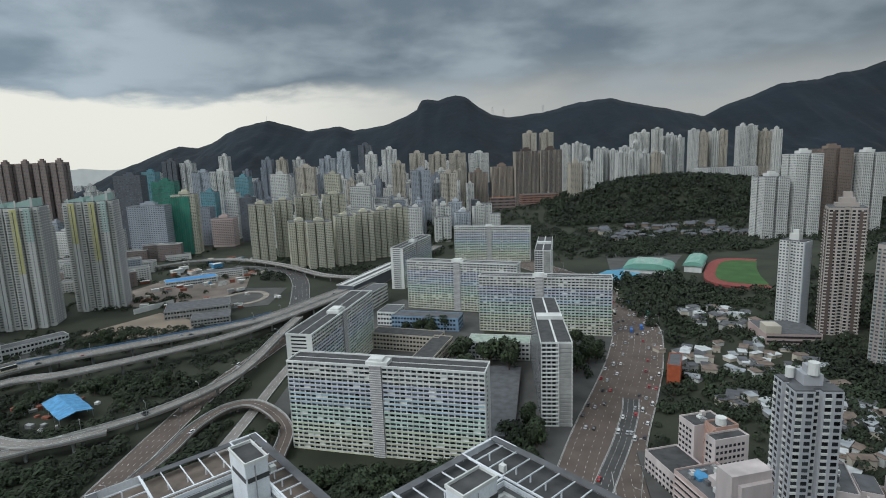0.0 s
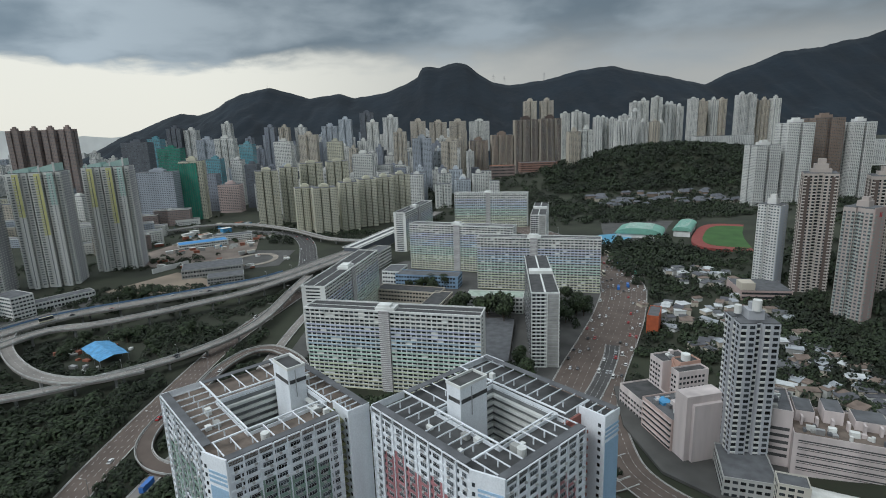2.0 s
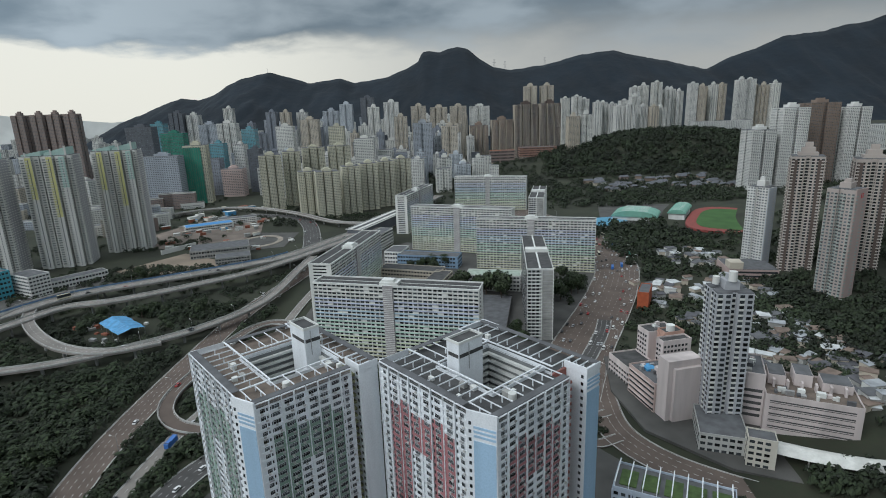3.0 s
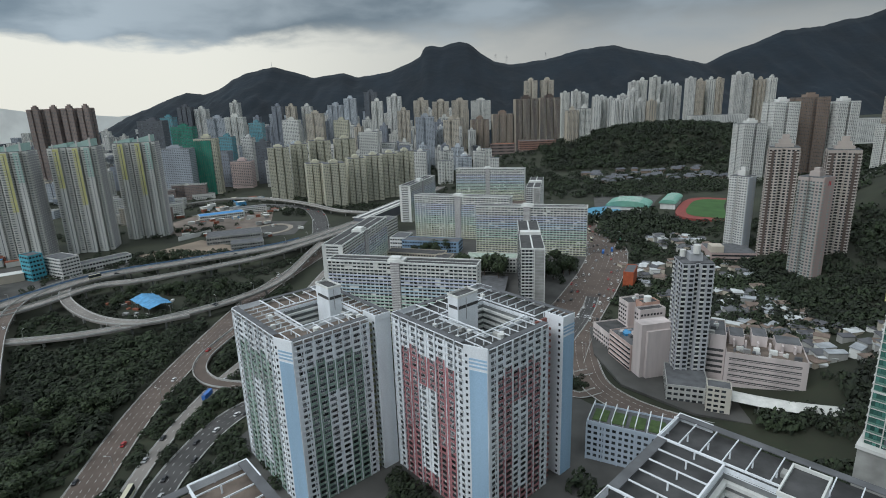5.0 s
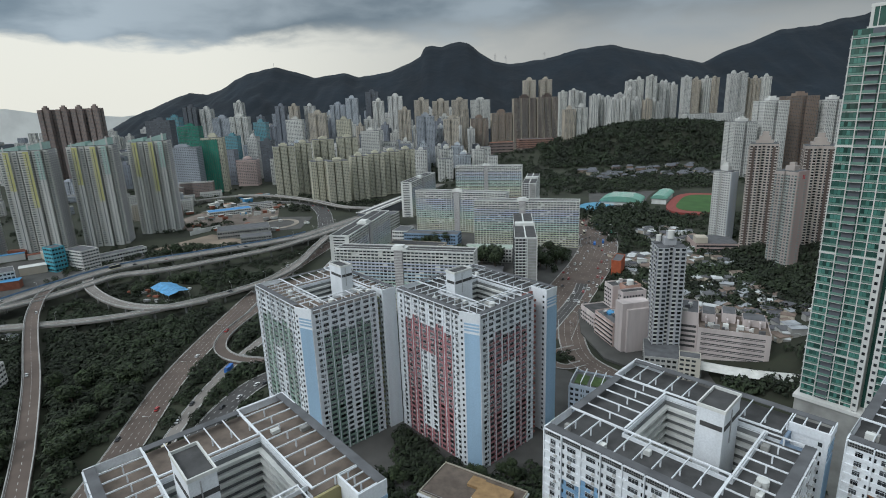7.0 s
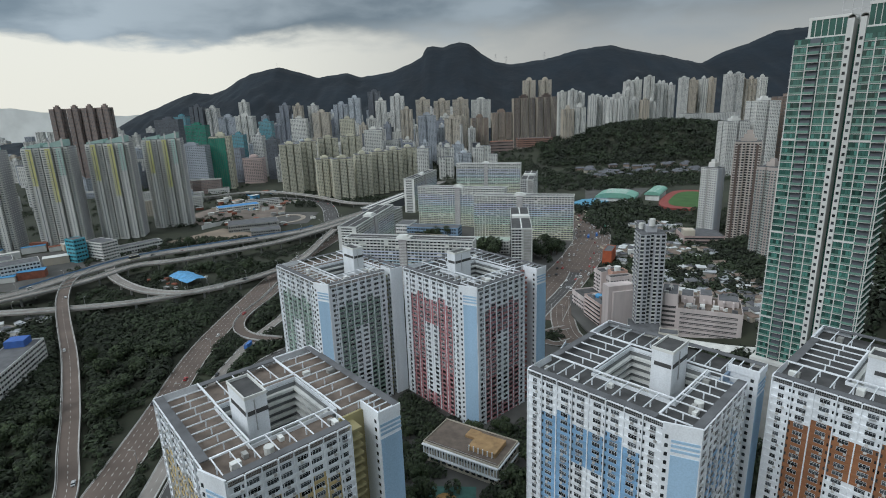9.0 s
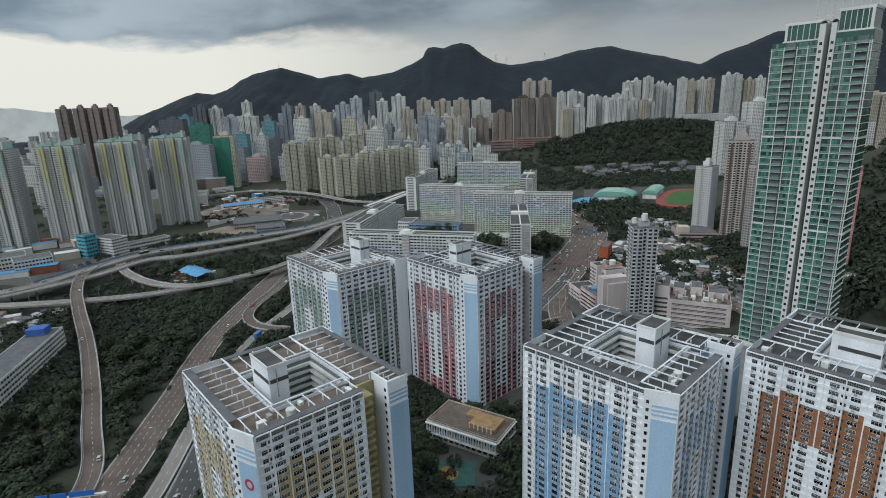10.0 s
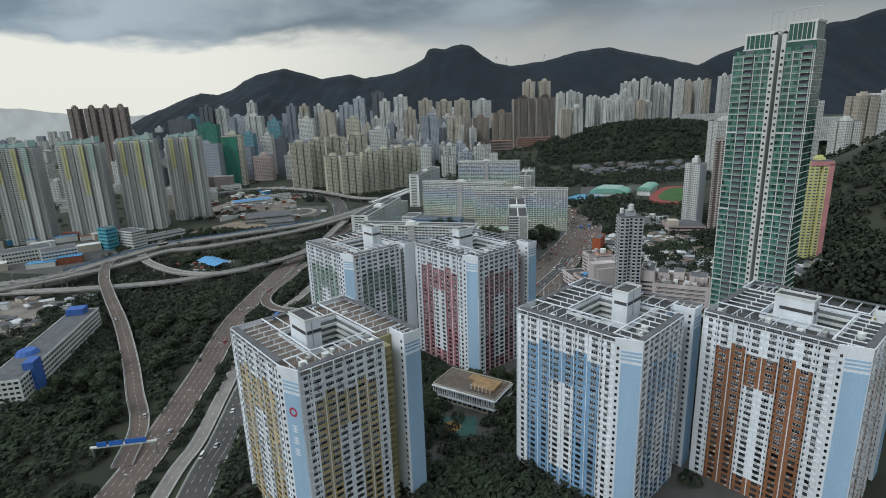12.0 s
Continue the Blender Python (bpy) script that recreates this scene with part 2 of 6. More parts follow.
def mountain():
    px, pz = zip(*(RIDGE_A + RIDGE_B))
    xs = np.arange(-3900, 4100, 14.0)
    steps = [k / 20 for k in range(21)] + [1.1, 1.3]
    s = Shape()
    for k in steps:
        for x in xs:
            top = float(np.interp(x, px, pz))
            n = noise.fractal(Vector((x * 0.0045, k * 2.2, 3.1)), 1.0, 2.0, 5)
            n2 = noise.fractal(Vector((x * 0.02, k * 8, 7.7)), 0.9, 2.1, 5)
            u = min(k, 1.0)
            rise = u ** 1.25 if k <= 1 else 1 - (k - 1) * 1.3
            z = 30 + (top - 30) * rise + (n * 70 + n2 * 20) * u * (1 - u) * 2.2 + n2 * 3.5
            s.v.append((x, 1850 + 850 * k + n * 60 * u * (1 - u) * 4, z))
    w = len(xs)
    s.f = [(j * w + i, j * w + i + 1, (j + 1) * w + i + 1, (j + 1) * w + i) for j in range(len(steps) - 1) for i in range(w - 1)]
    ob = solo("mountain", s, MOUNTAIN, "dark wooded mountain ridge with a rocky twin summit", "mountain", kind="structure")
    ob.data.polygons.foreach_set("use_smooth", [True] * len(ob.data.polygons))
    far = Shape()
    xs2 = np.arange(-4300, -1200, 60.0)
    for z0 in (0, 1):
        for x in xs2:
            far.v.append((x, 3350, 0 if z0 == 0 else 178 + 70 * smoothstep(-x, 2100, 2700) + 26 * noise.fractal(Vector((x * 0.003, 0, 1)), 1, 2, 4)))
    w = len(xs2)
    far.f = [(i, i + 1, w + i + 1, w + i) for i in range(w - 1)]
    # haze over these hills is put into the pale base colour
    solo("far_hills", far, mat("haze_painted_hill", (0.80, 0.82, 0.80), 1.0, 0.1, 0.002, 0.01, 0), "skyline hills with haze put into their pale colour", "hills", kind="structure")
    mast = thing("mast", pose(-790, 2700, 385), "small steel mast on the hill top", "mast")
    part("pole", Shape().tube((0, 0, 0), (0, 0, 26), 1.0, 0.5), METAL, mast)
    for x, z in ((345, 375), (400, 364), (600, 376)):
        p = thing("pylon", pose(x, 2690, z), "lattice power pylon on the mountain saddle", "pylon", "pylons on the ridge")
        for sx in (-1, 1):
            part("leg", Shape().tube((4 * sx, 0, 0), (0.6 * sx, 0, 42), 0.7, 0.5, 4), METAL, p)
        for z1, w in ((26, 8), (33, 7), (40, 5)):
            part("arm", Shape().box(-w, -0.4, z1, w, 0.4, z1 + 0.9), METAL, p)


mountain()


# ---- the five estate towers round open wells ----
FLOOR = 2.8
NF = 27


def window_mesh(name, w, h, material):
    """Six panes in a white frame, one closed face with its reveal."""
    xs, zs = [], []
    for k in range(3):
        a = -w / 2 + w * k / 3
        xs += [a, a + 0.05]
    xs.append(w / 2 - 0.05), xs.append(w / 2)
    zs = [0, 0.05, h * 0.68, h * 0.72, h - 0.05, h]
    me = bpy.data.meshes.new(name)
    v = [(x, -0.10, z) for z in zs for x in xs]
    n = len(xs)
    f = [(j * n + i, j * n + i + 1, (j + 1) * n + i + 1, (j + 1) * n + i) for j in range(len(zs) - 1) for i in range(n - 1)]
    pane = [i % 2 == 1 and j % 2 == 1 and i < n - 2 for j in range(len(zs) - 1) for i in range(n - 1)]
    k = len(v)
    v += [(-w / 2, 0, 0), (w / 2, 0, 0), (w / 2, 0, h), (-w / 2, 0, h)]
    c = [0, n - 1, len(zs) * n - 1, (len(zs) - 1) * n]
    f += [(k + q, k + (q + 1) % 4, c[(q + 1) % 4], c[q]) for q in range(4)]
    me.from_pydata(v, [], f)
    me.materials.append(material), me.materials.append(WHITE)
    for p, q in zip(me.polygons, pane + [False] * 4):
        p.material_index = 0 if q else 1
    return me


def estate_tower(corner, label, paint, accent, lift, SU=53.0, deck_mat=None, turn=40):
    """Ring of slabs round a well. Local x runs along the eastern face, local y along the western face, both from the front corner.
    lift: centre and size of the lift tower in plan."""
    m = pose(corner[0], corner[1], 0, 0, 0, turn)
    t = thing("apartment_tower", m, label, "tower", "towers of the estate")
    SV, TOP, end = 57.0, NF * FLOOR, 36.0
    x0, x1, y0, y1 = 11.0, min(38.0, SU - 9), 12.0, 40.0
    wing = SU - 8.0
    part("wall", Shape().prism([(0.0, 0.0), (0.0, y0), (-2.5, y0), (-2.5, 9.0), (-3.0, 9.0)][::-1], 0, TOP), WHITE, t)
    for box in ((0.0, 0, end, y0), (-2.5, y0, x0, SV), (x0, y1, x1, SV), (x1, 8.5, SU, SV), (wing, -1.0, SU, 8.5)):
        part("wall", Shape().box(box[0], box[1], 0, box[2], box[3], TOP), WHITE, t)
    # gable ends with pale blue panels and stripes
    gl, gr = (-3.6, 9.2), (-0.1, -0.35)

    def on_gable(s):
        return (gl[0] + (gr[0] - gl[0]) * s, gl[1] + (gr[1] - gl[1]) * s)

    part("gable_wall", Shape().bar(gl, gr, 0.3, 0, TOP + 2.9), WHITE, t)
    part("gable_panel", Shape().bar(on_gable(0.24), on_gable(0.97), 0.07, 0, TOP - 7, 0.37), PALEBLUE, t, "pale blue painted panel")
    for k in range(3):
        part("gable_stripe", Shape().bar(on_gable(0.24), on_gable(0.97), 0.07, TOP - 5.8 + k * 1.5, TOP - 5.0 + k * 1.5, 0.37), PALEBLUE, t)
    slots = Shape()
    for k in range(NF):
        slots.bar(on_gable(0.07), on_gable(0.16), 0.05, k * FLOOR + 0.9, k * FLOOR + 2.1, 0.33)
        slots.box(wing - 0.08, 0.3, k * FLOOR + 0.9, wing + 0.05, 1.3, k * FLOOR + 2.1)
    if SU > 50:
        part("gable_panel", Shape().box(wing + 0.4, -1.15, 0, SU + 0.1, -1.02, TOP - 7), PALEBLUE, t, "pale blue painted panel")
        for k in range(3):
            part("gable_stripe", Shape().box(wing + 0.4, -1.15, TOP - 5.8 + k * 1.5, SU + 0.1, -1.02, TOP - 5.0 + k * 1.5), PALEBLUE, t)
    part("slot_glazing", slots, GLASS, t, kind="stuff")
    # stair recess with projecting landings
    part("stair_back_wall", Shape().box(36.05, 7.6, 0, wing, 8.4, TOP), accent, t)
    lands = Shape()
    for k in range(NF):
        lands.box(36.05, 2.2, k * FLOOR, min(41.0, wing - 0.1), 7.6, k * FLOOR + 0.95)
    part("stair_flight", lands, accent, t, kind="stuff")
    # two window fronts: (start, step, along)
    wide = window_mesh("window", 2.7, 1.5, GLASS_PART)
    span, sills, rest, grille, units = Shape(), Shape(), Shape(), Shape(), Shape()
    plain = Shape()
    fronts = (((0.2, 0.0), (1, 0), end - 0.3, -0.0), ((-2.5, SV - 0.2), (0, -1), SV - 9.6, 0))
    rnd = random.Random(int(corner[0] * 7 + corner[1]))
    for (ox, oy), (ax, ay), length, _ in fronts:
        nx, ny = ay, -ax
        bay = length / 8
        ang = 0 if ax else -90

        def at(s, o):
            return (ox + ax * s + nx * o, oy + ay * s + ny * o)

        for b in range(9):
            deep = 0.75 if b in (1, 3, 5, 7) else 0.45
            part("fin", Shape().bar(at(b * bay - 0.16, deep / 2), at(b * bay + 0.16, deep / 2), deep / 2, 0, TOP + 2.0), WHITE, t)
        for f in range(NF):
            z = f * FLOOR
            for b in range(8):
                s0, s1 = b * bay + 0.18, (b + 1) * bay - 0.18
                mid = (s0 + s1) / 2
                outer, centre = b in (1, 2, 5, 6), b in (3, 4)
                step = {1: 23, 2: 23, 5: 23, 6: 23, 3: 22, 4: 22}.get(b, 0) - (1 if b in (1, 6) else 0)
                col = (outer and f <= step) or (centre and (18 <= f <= step or f < 3))
                (span if col else plain).bar(at(s0, 0.16), at(s1, 0.16), 0.16, z, z + 0.95)
                if col:
                    span.bar(at(s0, 0.02), at(s1, 0.02), 0.03, z + 0.95, z + FLOOR)
                if f >= NF - 18:  # the upper windows are parts of their own
                    q = at(mid, 0.10)
                    w = part("window", wide, None, t)
                    w.matrix_basis = pose(q[0], q[1], z + 1.05, 0, 0, ang) @ Matrix.Diagonal((0.62 if b in (0, 7) else min(1.0, (bay - 1.3) / 2.5), 1, 1, 1))
                else:
                    hw = 0.8 if b in (0, 7) else min(1.25, (bay - 1.3) / 2)
                    rest.bar(at(mid - hw, 0.06), at(mid + hw, 0.06), 0.06, z + 1.05, z + 2.5)
                if b in (1, 3, 5, 7):
                    rest.bar(at(s0 - 1.05, 0.05), at(s0 - 0.6, 0.05), 0.06, z + 1.2, z + 2.2)
                    rest.bar(at(s0 + 0.05, 0.05), at(s0 + 0.5, 0.05), 0.21, z + 1.2, z + 2.2)
                if rnd.random() < 0.6:
                    d = rnd.choice((-0.7, 0.6))
                    units.bar(at(mid + d, 0.55), at(mid + d + 0.8, 0.55), 0.24, z + 0.55, z + 1.1)
                elif rnd.random() < 0.25:
                    sills.bar(at(mid - 0.9, 0.6), at(mid + 0.9, 0.6), 0.4, z + 0.9, z + 0.96)
        for b in range(8):
            s0, s1 = b * bay + 0.3, (b + 1) * bay - 0.3
            for k in range(9):
                q = s0 + (s1 - s0) * (k + 0.5) / 9
                grille.bar(at(q - 0.05, 0.2), at(q + 0.05, 0.2), 0.05, TOP + 0.3, TOP + 1.9)
            grille.bar(at(s0, 0.2), at(s1, 0.2), 0.06, TOP + 1.0, TOP + 1.1)
            plain.bar(at(s0 - 0.1, 0.14), at(s1 + 0.1, 0.14), 0.14, TOP - 0.05, TOP + 0.35)
            plain.bar(at(s0 - 0.1, 0.2), at(s1 + 0.1, 0.2), 0.2, TOP + 1.9, TOP + 2.25)
    part("coloured_cladding", span, paint, t, kind="stuff")
    part("white_cladding", plain, WHITE, t, kind="stuff")
    part("lower_glazing", rest, GLASS, t, kind="stuff")
    part("drying_rack", sills, METAL, t, kind="stuff")
    part("air_conditioning", units, mat("air_conditioner_casing", (0.5, 0.5, 0.48), 0.6, 0.3, 1, 4, 0, per="island"), t, kind="stuff")
    part("roof_grille", grille, METAL, t, kind="stuff")
    # roofs: dark decks, outer walkway, white pergola beams
    walk_, beams = Shape(), Shape()
    T2 = TOP + 2.3

    def roof_run(x0, y0, x1, y1, outer, inner=True):
        part("roof_deck", Shape().box(x0, y0, TOP, x1, y1, TOP + 0.12), deck_mat or ROOFDARK, t)
        lx, ly = x1 - x0, y1 - y0
        along_x = lx > ly
        if outer == "s":
            walk_.box(x0, y0, T2, x1, y0 + 2.6, T2 + 0.25)
            p = (y0 + 2.6, y1)
        elif outer == "n":
            walk_.box(x0, y1 - 2.6, T2, x1, y1, T2 + 0.25)
            p = (y0, y1 - 2.6)
        elif outer == "w":
            walk_.box(x0, y0, T2, x0 + 2.6, y1, T2 + 0.25)
            p = (x0 + 2.6, x1)
        else:
            walk_.box(x1 - 2.6, y0, T2, x1, y1, T2 + 0.25)
            p = (x0, x1 - 2.6)
        n = max(3, int((lx if along_x else ly) / 4.9))
        for k in range(n + 1):
            q = (x0 if along_x else y0) + (lx if along_x else ly) * k / n
            q = min(max(q, (x0 if along_x else y0) + 0.3), (x1 if along_x else y1) - 0.3)
            if along_x:
                beams.box(q - 0.12, p[0], T2 - 0.1, q + 0.12, p[1], T2 + 0.3)
            else:
                beams.box(p[0], q - 0.12, T2 - 0.1, p[1], q + 0.12, T2 + 0.3)
        far_edge = p[1] if outer in "sw" else p[0]
        if along_x:
            beams.box(x0, far_edge - 0.25, T2 - 0.1, x1, far_edge + 0.25, T2 + 0.35)
            for k in range(n + 1):
                q = x0 + 0.2 + (lx - 0.4) * k / n
                beams.box(q - 0.18, (p[0] + p[1]) / 2 - 0.18, TOP, q + 0.18, (p[0] + p[1]) / 2 + 0.18, T2)
        else:
            beams.box(far_edge - 0.25, y0, T2 - 0.1, far_edge + 0.25, y1, T2 + 0.35)
            for k in range(n + 1):
                q = y0 + 0.2 + (ly - 0.4) * k / n
                beams.box((p[0] + p[1]) / 2 - 0.18, q - 0.18, TOP, (p[0] + p[1]) / 2 + 0.18, q + 0.18, T2)

    roof_run(0.1, 0, end, y0, "s")
    part("roof_deck", Shape().prism([(0.1, 0.2), (0.1, y0), (-2.4, y0), (-3.0, 9.0)], TOP + 0.005, TOP + 0.11), deck_mat or ROOFDARK, t)
    roof_run(-2.5, y0, x0, SV, "w")
    roof_run(x0, y1, x1, SV, "n")
    roof_run(x1, 8.5, SU, SV, "e")
    roof_run(wing, -1.0, SU, 8.5, "e")
    for box in ((-2.6, SV - 0.4, -2.0 + 13, SV), (x1, SV - 0.02, SU, SV + 0.35), (SU - 0.35, SV - 9, SU + 0.02, SV), (wing, -1.3, SU, -1.02), (wing - 0.3, -1.3, wing, 8.5)):
        part("parapet", Shape().box(box[0], box[1], TOP, box[2], box[3], TOP + 2.6), WHITE, t)
    part("roof_walkway", walk_, ROOFGREY, t, kind="stuff")
    part("pergola", beams, WHITE, t, kind="stuff")
    # cross walls and plant between the beams
    rr = random.Random(int(corner[0]))
    for k in range(7):
        px, py = rr.choice([(rr.uniform(1, 34), rr.uniform(4, 10)), (rr.uniform(1, 9), rr.uniform(14, 54)), (rr.uniform(x1 + 2, SU - 4), rr.uniform(12, 52))])
        part("roof_plant", Shape().box(px, py, TOP + 0.2, px + rr.uniform(1.2, 3), py + rr.uniform(1.2, 2.6), TOP + rr.uniform(1.2, 2.6)), rr.choice([OFFWHITE, CONCRETE]), t)
    # galleries round the well
    gal = Shape()
    for k in range(NF - 12, NF):
        z = k * FLOOR
        gal.box(x0, y0, z, x1, y0 + 1.3, z + 1.0).box(x0, y1 - 1.3, z, x1, y1, z + 1.0)
        gal.box(x0, y0 + 1.3, z, x0 + 1.3, y1 - 1.3, z + 1.0).box(x1 - 1.3, y0 + 1.3, z, x1, y1 - 1.3, z + 1.0)
    part("gallery_balustrade", gal, OFFWHITE, t, kind="stuff")
    # thin grey sheets on the well's white walls, their dark tone being painted shade
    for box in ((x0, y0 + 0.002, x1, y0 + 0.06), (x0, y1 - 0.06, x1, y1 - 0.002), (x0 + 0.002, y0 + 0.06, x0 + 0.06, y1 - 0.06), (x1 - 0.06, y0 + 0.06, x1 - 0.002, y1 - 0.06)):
        part("gallery_wall", Shape().box(box[0], box[1], 0, box[2], box[3], TOP - 0.3), GALLERY_SHADE, t)
    for box in ((x0 - 0.3, y0 - 0.3, x1 + 0.3, y0), (x0 - 0.3, y1, x1 + 0.3, y1 + 0.3), (x0 - 0.3, y0, x0, y1), (x1, y0, x1 + 0.3, y1)):
        part("well_parapet", Shape().box(box[0], box[1], TOP, box[2], box[3], TOP + 1.3), WHITE, t)
    # lift tower
    lx, ly, lw, ld = lift[0] - lift[2] / 2, lift[1] - lift[3] / 2, lift[2], lift[3]
    tower = part("lift_tower", Shape().box(lx, ly, 0, lx + lw, ly + ld, TOP + 10.5), WHITE, t, "white lift tower with a dark slot")
    part("louvre_slot", Shape().box(lx + 0.4, ly - 0.12, TOP + 5.2, lx + lw + 0.1, ly - 0.02, TOP + 6.6), ROOFDARK, tower)
    part("louvre_slot", Shape().box(lx - 0.12, ly + 0.3, TOP + 5.2, lx - 0.02, ly + ld * 0.85, TOP + 6.6), ROOFDARK, tower)
    for a, b_, c, d in ((lx - 0.2, ly - 0.2, lx + lw + 0.2, ly + 0.2), (lx - 0.2, ly + ld - 0.2, lx + lw + 0.2, ly + ld + 0.2), (lx - 0.2, ly + 0.2, lx + 0.2, ly + ld - 0.2), (lx + lw - 0.2, ly + 0.2, lx + lw + 0.2, ly + ld - 0.2)):
        part("parapet", Shape().box(a, b_, TOP + 10.5, c, d, TOP + 11.5), OFFWHITE, tower)
    part("flat_roof", Shape().box(lx + 0.2, ly + 0.2, TOP + 10.5, lx + lw - 0.2, ly + ld - 0.2, TOP + 10.65), ROOFDARK, tower)
    part("drain_pipe", Shape().tube((lx + lw * 0.4, ly - 0.3, TOP), (lx + lw * 0.4, ly - 0.3, TOP + 10), 0.16, 0.16), METAL, tower)
    tank = Shape().tube((x0 + 3, 6.2, TOP + 0.2), (x0 + 3, 6.2, TOP + 2.6), 1.4, 1.4, 12)
    part("water_tank", tank, OFFWHITE, t)
    return t


def paint_for(name, c):
    return mat(name, c, 0.8, 0.2, 0.12, 1.5, 0.1, tint=tuple(v * 0.85 for v in c), per="island", spread=0.12, streak=0.2)


GREENP = paint_for("grey_green_paint", (0.23, 0.33, 0.27))
REDP = paint_for("rose_red_paint", (0.37, 0.165, 0.175))
YELLOWP = paint_for("ochre_yellow_paint", (0.50, 0.39, 0.19))
BLUEP = paint_for("sky_blue_paint", (0.215, 0.375, 0.56))
ORANGEP = paint_for("burnt_orange_paint", (0.27, 0.12, 0.055))

estate_tower((-54.7, 17.1), "white apartment tower with grey-green panels round an open well", GREENP, paint_for("olive_paint", (0.27, 0.28, 0.15)), (34.5, 31, 6.5, 12), SU=47.0, deck_mat=TERRACOTTA)
estate_tower((21.5, 3.0), "white apartment tower with rose red panels and blue gables", REDP, paint_for("dark_red_paint", (0.3, 0.12, 0.1)), (21, 35.5, 12, 6.5))
yt = estate_tower((-52.1, -134.0), "white apartment tower with ochre yellow panels and blue gables", YELLOWP, paint_for("pale_olive_paint", (0.34, 0.30, 0.15)), (17, 27, 6.5, 14), deck_mat=TERRACOTTA)
estate_tower((72.9, -121.6), "white apartment tower with sky blue panels and blue gables", BLUEP, paint_for("slate_blue_paint", (0.2, 0.27, 0.36)), (29, 22, 12, 7), turn=43)
estate_tower((148.4, -135.1), "white apartment tower with burnt orange panels and blue gables", ORANGEP, paint_for("cream_yellow_paint", (0.6, 0.5, 0.26)), (16.5, 29, 7, 14))
# round emblem and three painted marks on the yellow tower's gable


def gable_point(s, out):
    return (-3.6 + 3.5 * s - 0.939 * out, 9.2 - 9.55 * s - 0.344 * out)


emb = Shape()
for k in range(16):
    a0, a1 = 2 * math.pi * k / 16, 2 * math.pi * (k + 1) / 16
    emb.face(*[(*gable_point(0.6 + r * math.cos(a) / 10.2, 0.50), 61.5 + r * math.sin(a)) for r, a in ((1.1, a0), (1.1, a1), (1.9, a1), (1.9, a0))])
part("emblem", emb, mat("emblem_red", (0.45, 0.03, 0.06), 0.6), yt, "red ring emblem")
for k in range(3):
    marks = Shape()
    for q in (-1.1, 0.0, 1.1):
        marks.bar(gable_point(0.48, 0), gable_point(0.72, 0), 0.03, 54.5 - k * 4.8 + q, 54.9 - k * 4.8 + q, 0.48)
    marks.bar(gable_point(0.58, 0), gable_point(0.62, 0), 0.03, 53.2 - k * 4.8, 56.2 - k * 4.8, 0.50)
    part("lettering", marks, WHITE, yt)


# ---- corridor slab blocks behind ----
PASTEL = [(0.62, 0.62, 0.44), (0.58, 0.66, 0.46), (0.48, 0.66, 0.56), (0.46, 0.60, 0.70), (0.52, 0.56, 0.70), (0.68, 0.68, 0.64)]


